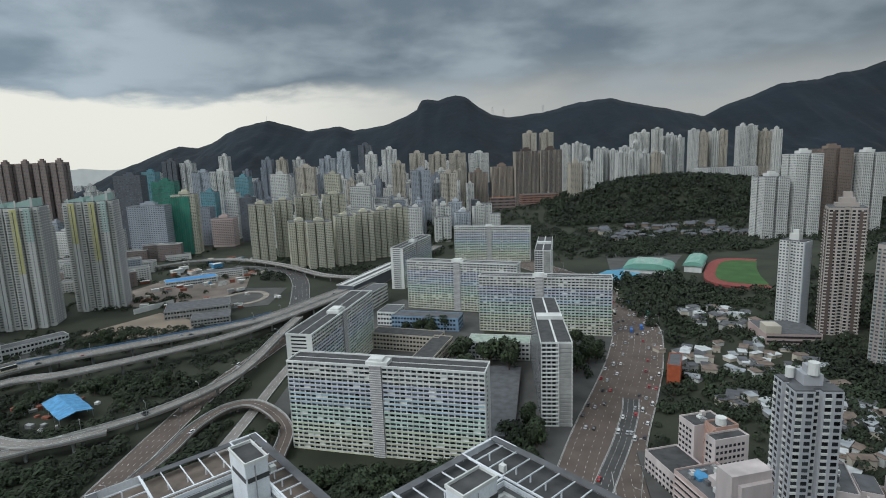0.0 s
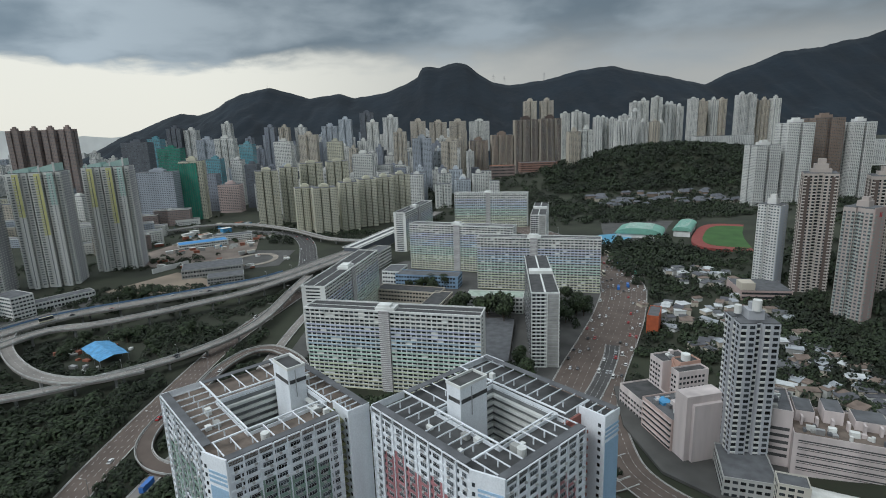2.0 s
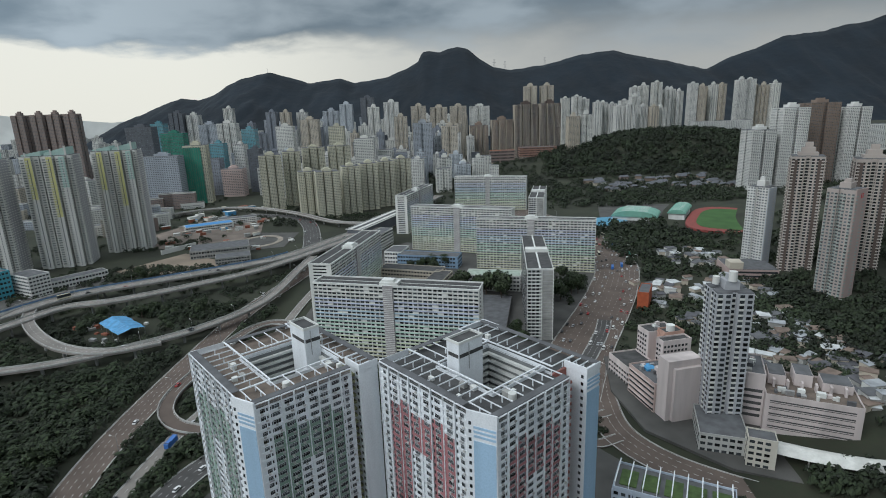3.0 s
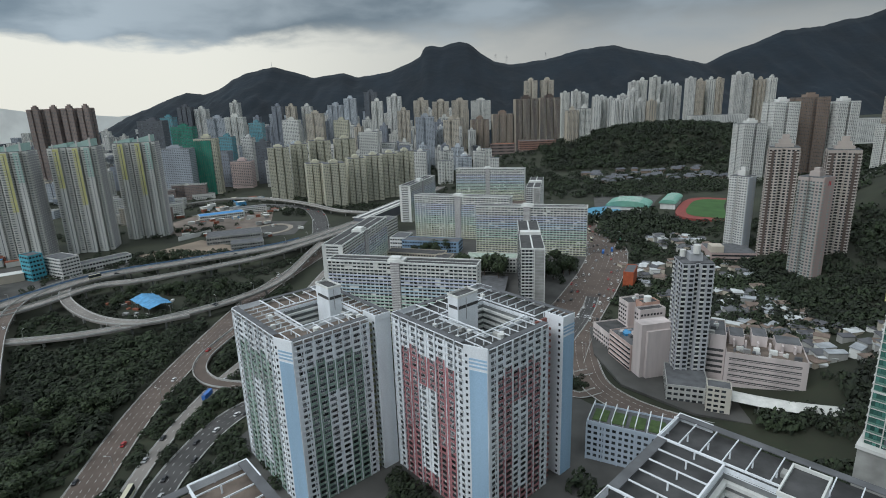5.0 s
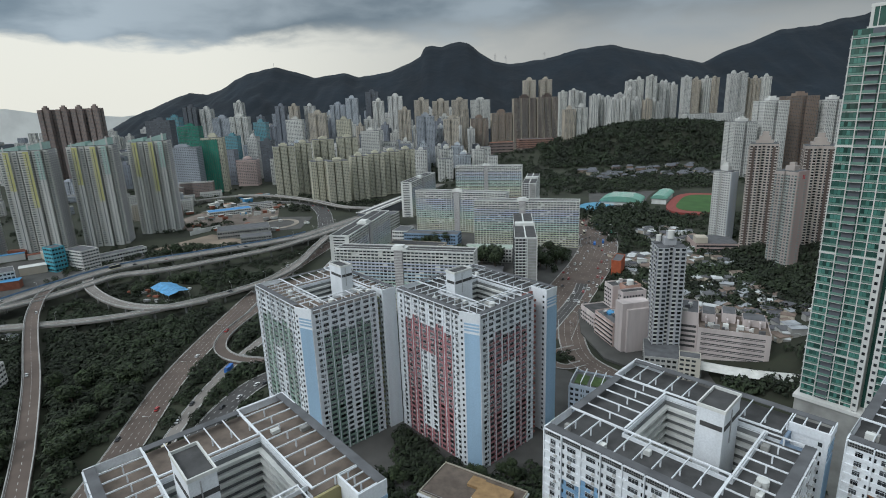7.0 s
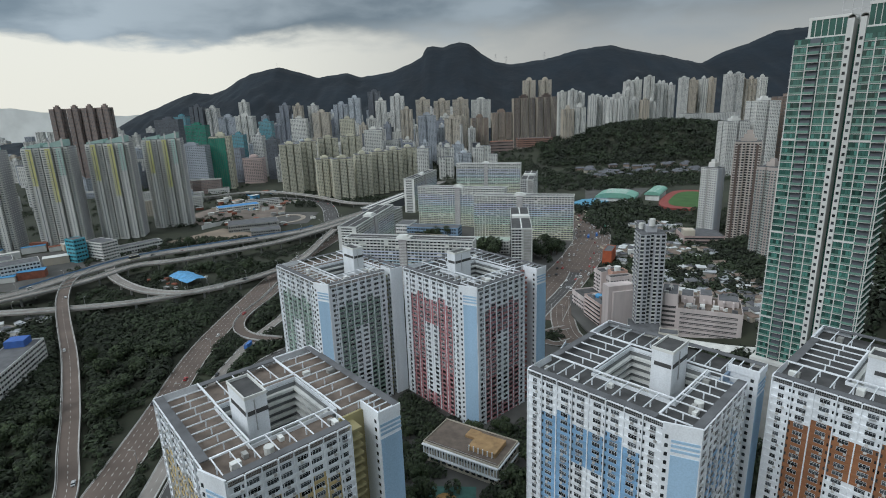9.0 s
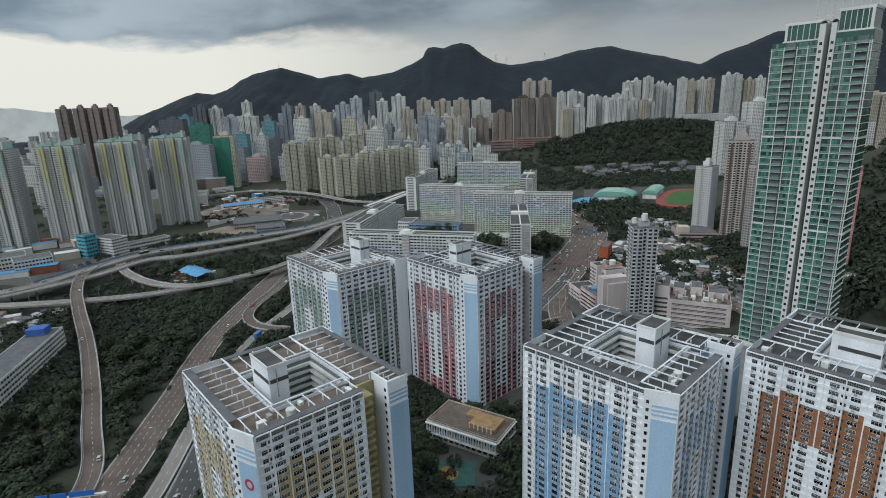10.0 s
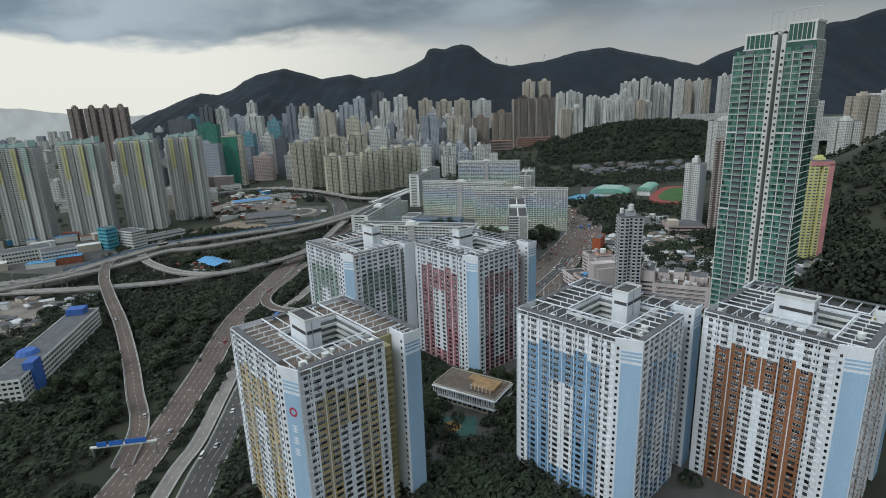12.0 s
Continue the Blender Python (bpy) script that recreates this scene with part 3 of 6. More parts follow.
def slab_block(a, b, depth, top, label, nf=20, bays=30, parts=0, ends=True, pitched=False):
    """A long gallery block; a to b is the front, seen from the right hand of that line."""
    ang = math.degrees(math.atan2(b[1] - a[1], b[0] - a[0]))
    L = math.hypot(b[0] - a[0], b[1] - a[1])
    t = thing("slab_block", pose(a[0], a[1], 0, 0, 0, ang), label, "block", "slab blocks of the older estate")
    fh = top / nf
    part("wall", Shape().box(0, 0, 0, L, depth, top), OFFWHITE, t)
    stairs = (L * 0.44, L * 0.50)
    win = Shape()
    frames, rails = Shape(), {}
    wm = Shape().box(0, -0.06, 0, L / bays * 0.74, 0.02, fh * 0.44).mesh("window", GLASS_PART)
    bw = L / bays
    rw = random.Random(int(L * 10 + a[1]))
    count = 0
    for f in range(nf - 1, -1, -1):
        z = f * fh
        tone = min(5, int((f / nf) * 5.99))
        sh = rails.setdefault(tone, Shape())
        sh.box(0.1, -0.5, z, stairs[0] - 0.3, -0.02, z + fh * 0.36).box(stairs[1] + 0.3, -0.5, z, L - 0.1, -0.02, z + fh * 0.36)
        frames.box(0, -0.56, z + fh * 0.36, L, 0, z + fh * 0.42)
        for k in range(bays):
            x = k * bw + bw * 0.13
            if x + bw * 0.74 > stairs[0] and x < stairs[1] or rw.random() < 0.05:
                continue
            if count < parts:
                w = part("window", wm, None, t)
                w.matrix_basis = pose(x, -0.05, z + fh * 0.44)
                count += 1
            else:
                win.box(x, -0.08, z + fh * 0.44, x + bw * rw.choice((0.6, 0.74, 0.74, 0.82)), 0, z + fh * 0.88)
            win.box(x, depth, z + fh * 0.44, x + bw * 0.62, depth + 0.06, z + fh * 0.82)
        for x in (L,):
            win.box(x, depth * 0.3, z + fh * 0.4, x + 0.08, depth * 0.42, z + fh * 0.8)
            win.box(-0.08, depth * 0.2, z + fh * 0.4, 0, depth * 0.8, z + fh * 0.8)
    for k in range(0, bays + 1, 2):
        frames.box(k * bw - 0.09, -0.6, 0, k * bw + 0.09, 0, top)
    part("glazing", win, GLASS, t, kind="stuff")
    part("gallery_frame", frames, OFFWHITE, t, kind="stuff")
    for tone, sh in rails.items():
        c = PASTEL[tone]
        part("parapet_band", sh, mat("pastel_%s" % "abcdef"[tone], c, 0.8, 0.25, 0.2, 1.5, 0.1, per="island", spread=0.15), t, kind="stuff")
    st = Shape().box(stairs[0], -1.2, 0, stairs[1], 0, top + 1)
    stair = part("stair_shaft", st, mat("stair_shaft_paint", (0.36, 0.34, 0.34), 0.85, 0.2, 0.3, 2), t)
    lines = Shape()
    for f in range(nf * 2):
        lines.box(stairs[0] - 0.05, -1.32, f * fh / 2, stairs[1] + 0.05, -1.2, f * fh / 2 + 0.35)
    part("landing_band", lines, OFFWHITE, stair, kind="stuff")
    roof = Shape().box(0.5, 0.5, top, L - 0.5, depth - 0.5, top + 0.5)
    part("roof", roof, ROOFDARK, t)
    edge = Shape()
    edge.box(-0.3, -0.6, top, L + 0.3, 0.3, top + 1.3).box(-0.3, depth - 0.3, top, L + 0.3, depth + 0.3, top + 1.3)
    edge.box(-0.3, 0.3, top, 0.3, depth - 0.3, top + 1.3).box(L - 0.3, 0.3, top, L + 0.3, depth - 0.3, top + 1.3)
    edge.box(0.3, depth * 0.49, top + 0.5, L - 0.3, depth * 0.51, top + 0.8)
    part("parapet", edge, OFFWHITE, t)
    part("lift_house", Shape().box(stairs[0] - 3, 1.2, top + 0.5, stairs[1] + 3, depth * 0.6, top + 2.6).box(stairs[0] - 1.5, 2, top + 2.6, stairs[1], depth * 0.5, top + 4.2), OFFWHITE, t)
    return t


SL = "pastel-banded concrete slab block with gallery balconies"
slab_block((-80.2, 220.4), (32.7, 188.6), 16, 54, SL + " above trees", bays=34, parts=300)
slab_block((51.8, 426.7), (170.7, 391.2), 16, 54, SL, bays=34)
slab_block((-21.5, 522.2), (97.0, 473.3), 16, 54, SL, bays=34)
slab_block((46.3, 800), (165.2, 763), 16, 56, SL, bays=34)
slab_block((-77.6, 272.9), (-48.7, 392.0), 19, 52, SL + " beside the viaduct", bays=34)
slab_block((-30.8, 611.2), (6.8, 727.4), 17, 54, SL, bays=30)


def end_block(x0, y0, x1, y1, back, top, label):
    """A slab seen from its narrow end, with open stairs."""
    ang = math.degrees(math.atan2(y1 - y0, x1 - x0))
    w = math.hypot(x1 - x0, y1 - y0)
    t = thing("slab_block", pose(x0, y0, 0, 0, 0, ang), label, "block", "slab blocks of the older estate")
    part("wall", Shape().box(0, 0, 0, w, back, top), mat("grey_render", (0.42, 0.42, 0.42), 0.85, 0.25, 0.15, 2), t)
    nf = 20
    fh = top / nf
    grid, glass, bands = Shape(), Shape(), Shape()
    for f in range(nf):
        z = f * fh
        for k in range(3):
            glass.box(0.8 + k * 3.0, -0.1, z + 0.9, 2.9 + k * 3.0, 0.0, z + fh - 0.25)
        bands.box(0.3, -0.9, z, 10.2, 0, z + 0.75)
        grid.box(11.2, -0.4, z + 0.1, w - 0.4, 0, z + fh * 0.72)
        for k in range(int(back / 4.2)):
            glass.box(w, 1 + k * 4.2, z + 0.9, w + 0.1, 3.6 + k * 4.2, z + fh - 0.3)
            bands.box(w, 0.4 + k * 4.2, z, w + 0.5, 4.2 + k * 4.2, z + 0.7)
            glass.box(-0.1, 1 + k * 4.2, z + 0.9, 0, 3.6 + k * 4.2, z + fh - 0.3)
    part("glazing", glass, GLASS, t, kind="stuff")
    part("balcony_front", bands, OFFWHITE, t, kind="stuff")
    part("stair_screen", grid, CONCRETE, t, kind="stuff")
    fr = Shape().box(10.4, -0.7, 0, 11.0, 0, top + 1).box(w - 0.5, -0.7, 0, w, 0, top + 1).box(0, -0.7, 0, 0.4, 0, top + 1)
    part("frame", fr, OFFWHITE, t)
    part("roof", Shape().box(0.4, 0.4, top, w - 0.4, back - 0.4, top + 0.4), ROOFDARK, t)
    e = Shape().box(-0.2, -0.2, top, w + 0.2, 0.3, top + 1.2).box(-0.2, 0.3, top, 0.2, back, top + 1.2).box(w - 0.2, 0.3, top, w + 0.2, back, top + 1.2).box(w * 0.47, 0.3, top + 0.4, w * 0.53, back, top + 1.0)
    part("parapet", e, OFFWHITE, t)
    part("lift_house", Shape().box(1, back * 0.45, top + 0.4, w - 0.5, back * 0.53, top + 3), OFFWHITE, t)


end_block(71.6, 231.4, 90.4, 228.9, 108, 54, "tall grey slab block with open stairs on its narrow end")
end_block(131.5, 553.7, 150.3, 549.0, 115, 54, "grey slab block with open stairs on its narrow end")


# ---- tower plans and generic high-rises ----
def plan_cross(w, d, slot=0.12):
    """A point-block plan with four re-entrant slots."""
    a, b, s = w / 2, d / 2, min(w, d) * slot
    u, v = a * 0.16, b * 0.16
    return [(-a, -b), (-u, -b), (-u, -b + s), (u, -b + s), (u, -b), (a, -b), (a, -v), (a - s, -v), (a - s, v), (a, v), (a, b), (u, b), (u, b - s), (-u, b - s), (-u, b), (-a, b), (-a, v), (-a + s, v), (-a + s, -v), (-a, -v)]


def plan_wings(w, d):
    """Three bays with deep slots on the long sides."""
    a, b = w / 2, d / 2
    s = d * 0.2
    out = []
    xs = [-a, -a * 0.42, -a * 0.30, a * 0.30, a * 0.42, a]
    out += [(xs[0], -b), (xs[1], -b), (xs[1], -b + s), (xs[2], -b + s), (xs[2], -b), (xs[3], -b), (xs[3], -b + s), (xs[4], -b + s), (xs[4], -b), (xs[5], -b)]
    out += [(x, -y) for x, y in reversed(out)]
    return out


def plan_bays(w, d):
    """A long block of stepped bays with narrow deep recesses between them, front and back."""
    b = d / 2
    bays = ((-0.5, -0.40, -3), (-0.40, -0.36, 5), (-0.36, -0.24, 2), (-0.24, -0.21, -2), (-0.21, -0.11, -1), (-0.11, -0.07, 6), (-0.07, 0.04, 0), (0.04, 0.16, 2),
            (0.16, 0.20, 6), (0.20, 0.29, -1), (0.29, 0.39, 2), (0.39, 0.42, 6), (0.42, 0.5, -3))
    out = []
    for u0, u1, o in bays:
        y = -b - (o if o <= 2 else -o)
        out += [(u0 * w, y), (u1 * w, y)]
    return out + [(-x, -y) for x, y in out]


def plan_rect(w, d):
    return [(-w / 2, -d / 2), (w / 2, -d / 2), (w / 2, d / 2), (-w / 2, d / 2)]


# far panes are lightened: the distance haze sits in their colour
GLASS_FAR = mat("haze_pale_window_glass", (0.10, 0.115, 0.125), 0.3, 0.3, 0.3, 1.0, 0.0, per="island", spread=0.6)


def wallmat(name, c):
    return mat(name, c, 0.85, 0.16, 0.05, 0.8, 0.05, tint=tuple(v * 0.88 for v in c), per="object", spread=0.06, streak=0.2)


def highrise(name, x, y, w, d, top, wall, label, group="", plan=plan_cross, ang=0.0, z0=0.0, fh=2.9, bay=3.2, rail=None, crown=4.0, balcony=0.0, hit_band=0.46, glass=None, ribs=False):
    t = thing(name, pose(x, y, z0, 0, 0, ang), label, "tower", group)
    poly = plan(w, d)
    H = top - z0
    part("wall", Shape().prism(poly, 0, H), wall, t)
    nf = max(2, int(H / fh))
    win, bal, rib = Shape(), Shape(), Shape()
    k = len(poly)
    for i in range(k):
        a, b = poly[i], poly[(i + 1) % k]
        L = math.hypot(b[0] - a[0], b[1] - a[1])
        if L < 2.2:
            continue
        tx, ty = (b[0] - a[0]) / L, (b[1] - a[1]) / L
        nx, ny = ty, -tx
        n = max(1, int(L / bay))
        if ribs:
            for j in range(n + 1):
                s = min(max(L * j / n, 0.3), L - 0.3)
                rib.bar((a[0] + tx * (s - 0.25), a[1] + ty * (s - 0.25)), (a[0] + tx * (s + 0.25), a[1] + ty * (s + 0.25)), 0.3, 0, H, 0.25)
        for f in range(1, nf):
            z = f * fh
            for j in range(n):
                s0 = L * (j + 0.2) / n
                s1 = L * (j + 0.8) / n
                p = [(a[0] + tx * s + nx * 0.06, a[1] + ty * s + ny * 0.06) for s in (s0, s1)]
                win.face((*p[0], z + fh * 0.34), (*p[1], z + fh * 0.34), (*p[1], z + fh * (0.34 + hit_band)), (*p[0], z + fh * (0.34 + hit_band)))
                if balcony and (j % 2 == 0):
                    bal.bar((a[0] + tx * s0, a[1] + ty * s0), (a[0] + tx * s1, a[1] + ty * s1), balcony / 2, z, z + fh * 0.33, balcony / 2 + 0.03)
    part("glazing", win, glass or GLASS_FAR, t, kind="stuff")
    if bal.f:
        part("balcony_front", bal, rail or wall, t, kind="stuff")
    if rib.f:
        part("rib", rib, rail or wall, t, kind="stuff")
    part("roof", Shape().prism([(px * 0.97, py * 0.97) for px, py in poly], H, H + 0.6), ROOFGREY, t)
    if crown:
        top_ = Shape().box(-w * 0.2, -d * 0.22, H + 0.6, w * 0.2, d * 0.22, H + crown)
        top_.box(-w * 0.1, -d * 0.1, H + crown, w * 0.13, d * 0.12, H + crown * 1.6)
        part("plant_room", top_, wall, t)
    return t


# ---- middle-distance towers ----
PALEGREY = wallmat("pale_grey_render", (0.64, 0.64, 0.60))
CREAM = wallmat("cream_render", (0.56, 0.54, 0.42))
BEIGE = wallmat("beige_tile", (0.50, 0.45, 0.37))
BROWN = wallmat("brown_tile", (0.25, 0.19, 0.15))
REDBROWN = wallmat("red_brown_tile", (0.25, 0.195, 0.175))
PINK = wallmat("pale_pink_tile", (0.60, 0.47, 0.44))
GREYBLUE = wallmat("grey_blue_render", (0.36, 0.39, 0.43))
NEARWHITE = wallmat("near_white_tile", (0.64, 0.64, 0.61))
DARKGREY = wallmat("dark_grey_cladding_and_shade", (0.12, 0.13, 0.15))
TEALGLASS = mat("teal_curtain_glass", (0.16, 0.36, 0.42), 0.2, 0.2, 0.1, 1.0, 0.0)
PALETEAL = mat("pale_teal_paint", (0.42, 0.58, 0.53), 0.8, 0.15, 0.1, 1.0, 0.0)
PALEYELLOW = mat("pale_yellow_paint", (0.62, 0.60, 0.26), 0.8, 0.15, 0.1, 1.0, 0.0)
NET = mat("green_scaffold_net", (0.045, 0.24, 0.17), 0.8, 0.3, 0.1, 1.0, 0.2, streak=0.3)
# darker copy of the cream, used to paint shade into slots
CREAM_SHADE = wallmat("cream_slot_shade", (0.34, 0.34, 0.27))

for x, y, w, top in ((-408, 590, 52, 133), (-446, 518, 52, 133), (-503, 478, 52, 132), (-575, 450, 52, 131), (-645, 412, 52, 131)):
    t = highrise("residential_tower", x, y, w, 40, top, PALEGREY, "tall pale grey residential tower with yellow and teal top", "towers in the north-west", plan=plan_bays, ang=16, bay=2.9, balcony=0.8, rail=NEARWHITE, hit_band=0.36, crown=0)
    # both end walls get a darker grey than the front
    for side in (-1, 1):
        part("end_wall", Shape().box(side * w * 0.5 - 0.2, -11, 0, side * w * 0.5 + 0.25, 11, top - 0.5), wallmat("end_wall_grey", (0.36, 0.36, 0.37)), t, "darker grey end wall")
    for u, zlo, m in ((-0.30, 84, PALEYELLOW), (0.10, 62, PALEYELLOW), (0.34, 96, PALETEAL)):
        part("painted_band", Shape().box(u * w - 2.9, -22.5, zlo, u * w + 2.9, -21.95, top - 1), m, t, "pale painted band near the top")
        part("white_band", Shape().box(u * w - 2.9, -22.5, 0, u * w + 2.9, -21.95, zlo - 0.05), NEARWHITE, t)
        # narrow dark strip down the middle of each band
        part("vent_slot", Shape().box(u * w - 0.35, -22.62, 2, u * w + 0.35, -22.51, top - 3), DARKGREY, t)
    cap = Shape()
    for x0, x1, h0, h1 in ((-w * 0.46, -w * 0.08, 2.5, 6.0), (-w * 0.02, w * 0.42, 3.5, 9.5)):
        n = len(cap.v)
        cap.v += [(x0, -15, top), (x1, -15, top), (x1, 12, top), (x0, 12, top), (x0, -15, top + h0), (x1, -15, top + h1), (x1, 12, top + h1), (x0, 12, top + h0)]
        cap.f += [tuple(n + q for q in face) for face in ((0, 1, 5, 4), (1, 2, 6, 5), (2, 3, 7, 6), (3, 0, 4, 7), (4, 5, 6, 7))]
    part("roof_crown", cap, PALETEAL, t, "pale teal slanting roof crown")
    part("roof_frame", Shape().box(w * 0.1, -15.6, top, w * 0.13, -15.1, top + 8).box(w * 0.38, -15.6, top, w * 0.42, -15.1, top + 11).box(-w * 0.4, -15.6, top, -w * 0.37, -15.1, top + 5), NEARWHITE, t)

for x in (-929, -886, -849, -811):
    highrise("residential_tower", x, 1150, 27, 24, 192, REDBROWN, "slender red-brown residential tower", "four red-brown towers", fh=3.1, bay=3.6, crown=6)

t = highrise("residential_tower", -478, 1000, 44, 34, 118, CREAM, "cream tower half wrapped in green scaffold netting", ang=10, bay=3.2, crown=6)
part("scaffold_net", Shape().box(-23, -18, 0, 12, -17.4, 114).box(-23.4, -18, 0, -22.9, 10, 114), NET, t, "green scaffold netting")
for k in range(9):
    part("bamboo_pole", Shape().box(-22 + k * 4.1, -18.3, 0, -21.8 + k * 4.1, -18.02, 115), BROWN, t)

for x, y, w, top in ((-294, 880, 40, 101), (-263, 915, 32, 104), (-206, 790, 34, 77), (-170, 770, 38, 78), (-136, 805, 30, 82), (-108, 840, 30, 83), (-80, 870, 30, 83), (-52, 905, 32, 84), (-231, 965, 43, 107), (-182, 985, 42, 108)):
    t = highrise("cruciform_tower", x, y, w, 30, top, CREAM, "cream cruciform housing tower with deep slots", "cream housing cluster", plan=plan_wings, ang=18, fh=2.7, bay=2.6, crown=4, hit_band=0.4)
    # panels at the back of the slots carry the shade as colour
    part("slot_shade_panel", Shape().box(-w * 0.21, -9.2, 0, -w * 0.15, -8.9, top - 2).box(w * 0.15, -9.2, 0, w * 0.21, -8.9, top - 2), CREAM_SHADE, t)

for x, y, w, top in ((153, 1500, 53, 126), (222, 1500, 60, 140), (290, 1480, 66, 181), (358, 1470, 60, 182)):
    highrise("residential_tower", x, y, w, 42, top, wallmat("dark_brown_tile", (0.10, 0.075, 0.065)) if top > 150 else wallmat("brown_tile", (0.25, 0.19, 0.15)), "brown-striped high residential tower", "brown towers above a temple", plan=plan_wings, fh=3.0, bay=3.2, crown=7, ribs=True, rail=BEIGE)
for x in (381, 442):
    highrise("residential_tower", x, 1900, 44, 40, 249, BEIGE, "beige residential tower on the far slope", "towers on the slope", bay=4, crown=7)

for x, y, w, top in ((406, 1300, 70, 157), (766, 1800, 100, 244), (872, 1810, 76, 224), (940, 1790, 60, 240), (1010, 1800, 80, 240), (1090, 1750, 70, 243), (1168, 1750, 86, 236), (493, 1700, 90, 207), (590, 1700, 80, 192), (589, 1480, 56, 171), (677, 1500, 76, 164), (690, 1720, 70, 200)):
    n = max(1, round(w / 30))
    for k in range(n):
        xx = x - w / 2 + w * (k + 0.5) / n
        yy = y + random.uniform(-25, 25)
        highrise("residential_tower", xx, yy, w / n * 0.86, 28, top - random.uniform(0, 16), random.choice([NEARWHITE, NEARWHITE, PALEGREY, BEIGE]), "pale residential tower on the wooded slope", "towers on the slope", plan=random.choice([plan_wings, plan_cross]), z0=land(xx, yy) - 3, bay=3.6, fh=3.0, crown=random.choice([4, 7]), ribs=True)

for x, y, w, top, m in ((639, 900, 46, 114, NEARWHITE), (700, 905, 50, 153, NEARWHITE), (790, 955, 60, 160, BROWN), (858, 950, 44, 150, NEARWHITE), (761, 700, 28, 114, PALEGREY), (942, 900, 44, 157, BEIGE), (1000, 900, 60, 162, NEARWHITE)):
    highrise("residential_tower", x, y, w, 40, top, m, "slab-sided residential tower at the foot of the hill", "hillside towers", z0=land(x, y) - 3, bay=3.3, crown=6, ribs=True)
highrise("hospital_block", 860, 1450, 170, 30, 116, NEARWHITE, "long white low block on the hill", plan=plan_rect, z0=land(860, 1450) - 8, bay=5, crown=0)
highrise("hospital_block", 1096, 1200, 95, 30, 103, NEARWHITE, "long white low block on the hill", plan=plan_rect, z0=40, bay=5, crown=0)

def striped_tower(x, y, w, d, top):
    t = highrise("residential_tower", x, y, w, d, top, wallmat("warm_cream_tile", (0.40, 0.355, 0.32)), "tall cream residential tower with dark brown vertical strips", "striped towers", plan=lambda a, c: plan_cross(a, c, 0.16), ang=-30, bay=3.6, fh=2.9, crown=8, hit_band=0.62, glass=GLASS, balcony=0.8, rail=wallmat("pale_cream_tile", (0.50, 0.46, 0.42)))
    for face in range(4):
        along, out = ((w, d) if face % 2 == 0 else (d, w))
        for u in (-0.37, 0.37):
            # two flat dark brown strips lie on each face
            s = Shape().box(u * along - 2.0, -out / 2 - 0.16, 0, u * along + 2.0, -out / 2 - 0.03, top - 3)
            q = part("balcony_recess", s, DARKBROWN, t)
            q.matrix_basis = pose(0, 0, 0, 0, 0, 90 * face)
    part("roof_frame", Shape().box(-w * 0.3, -d * 0.3, top + 0.6, w * 0.3, d * 0.3, top + 3.5), wallmat("warm_cream_tile", (0.40, 0.355, 0.32)), t)
    return t


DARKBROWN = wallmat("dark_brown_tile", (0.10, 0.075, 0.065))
# nearer towers along the eastern slope
t = highrise("residential_tower", 336, 388, 20, 16, 84, NEARWHITE, "white residential tower on a pink podium", ang=-58, bay=2.6, fh=2.8, crown=6, balcony=0.7)
part("blank_wall", Shape().box(10.02, -7.6, 0, 10.5, 7.6, 83.5), wallmat("blue_white_tile", (0.5, 0.54, 0.58)), t, "pale blue-white plain end wall")
pod = thing("podium_block", pose(318, 368, 0, 0, 0, -12), "low pink tiled podium with window bands", "podium")
part("wall", Shape().box(-24, -22, 0, 20, 18, 10), wallmat("dusty_pink_tile", (0.44, 0.34, 0.31)), pod)
part("roof", Shape().box(-23.4, -21.4, 10, 19.4, 17.4, 10.4), ROOFGREY, pod)
part("corner_house", Shape().box(-24, -22, 10.4, -12, -8, 17), BEIGE, pod)
part("window_band", Shape().box(-23, -22.1, 2.4, 19, -22.01, 4.2).box(-23, -22.1, 6.4, 19, -22.01, 8.2), GLASS, pod)
striped_tower(363, 367, 27, 22, 115)
striped_tower(406, 342, 27, 22, 113)
t = highrise("residential_tower", 346, 291, 21, 19, 95, wallmat("pink_grey_tile", (0.42, 0.37, 0.34)), "slim pink residential tower with pale green balconies", ang=-62, bay=2.8, fh=2.8, crown=5, balcony=1.0, rail=wallmat("grey_green_tile", (0.36, 0.40, 0.37)))
part("blank_wall", Shape().box(10.52, -9.2, 0, 11.0, 9.2, 95.8), wallmat("dusty_rose_tile", (0.50, 0.39, 0.36)), t, "plain pink end wall")
for k in range(2):
    part("wall_mark", Shape().box(11.02, -1.4 + k * 2.4, 88, 11.1, 0.0 + k * 2.4, 92), mat("sign_red", (0.5, 0.04, 0.05), 0.6), t)
t = highrise("residential_tower", 350, 185, 19, 17, 106, PALEYELLOW, "yellow and pink residential tower on a wooded slope", ang=-14, bay=2.8, fh=2.8, crown=3, z0=5)
part("pink_panel", Shape().box(5.5, -8.9, 0, 9.8, -8.55, 99).box(9.55, -8.5, 0, 9.9, 8.5, 99).box(-9.5, -8.9, 97, 9.5, -8.6, 101), mat("salmon_paint", (0.52, 0.24, 0.24), 0.8, 0.2, 0.1, 1), t, "salmon pink panel")

# grey tower with many bay windows
t = highrise("residential_tower", 152, 113, 17.5, 16, 76, wallmat("mid_grey_tile", (0.42, 0.43, 0.45)), "slim grey residential tower with bay windows", ang=-8, bay=2.9, fh=2.8, crown=5, hit_band=0.58, glass=GLASS, balcony=0.5, rail=NEARWHITE)
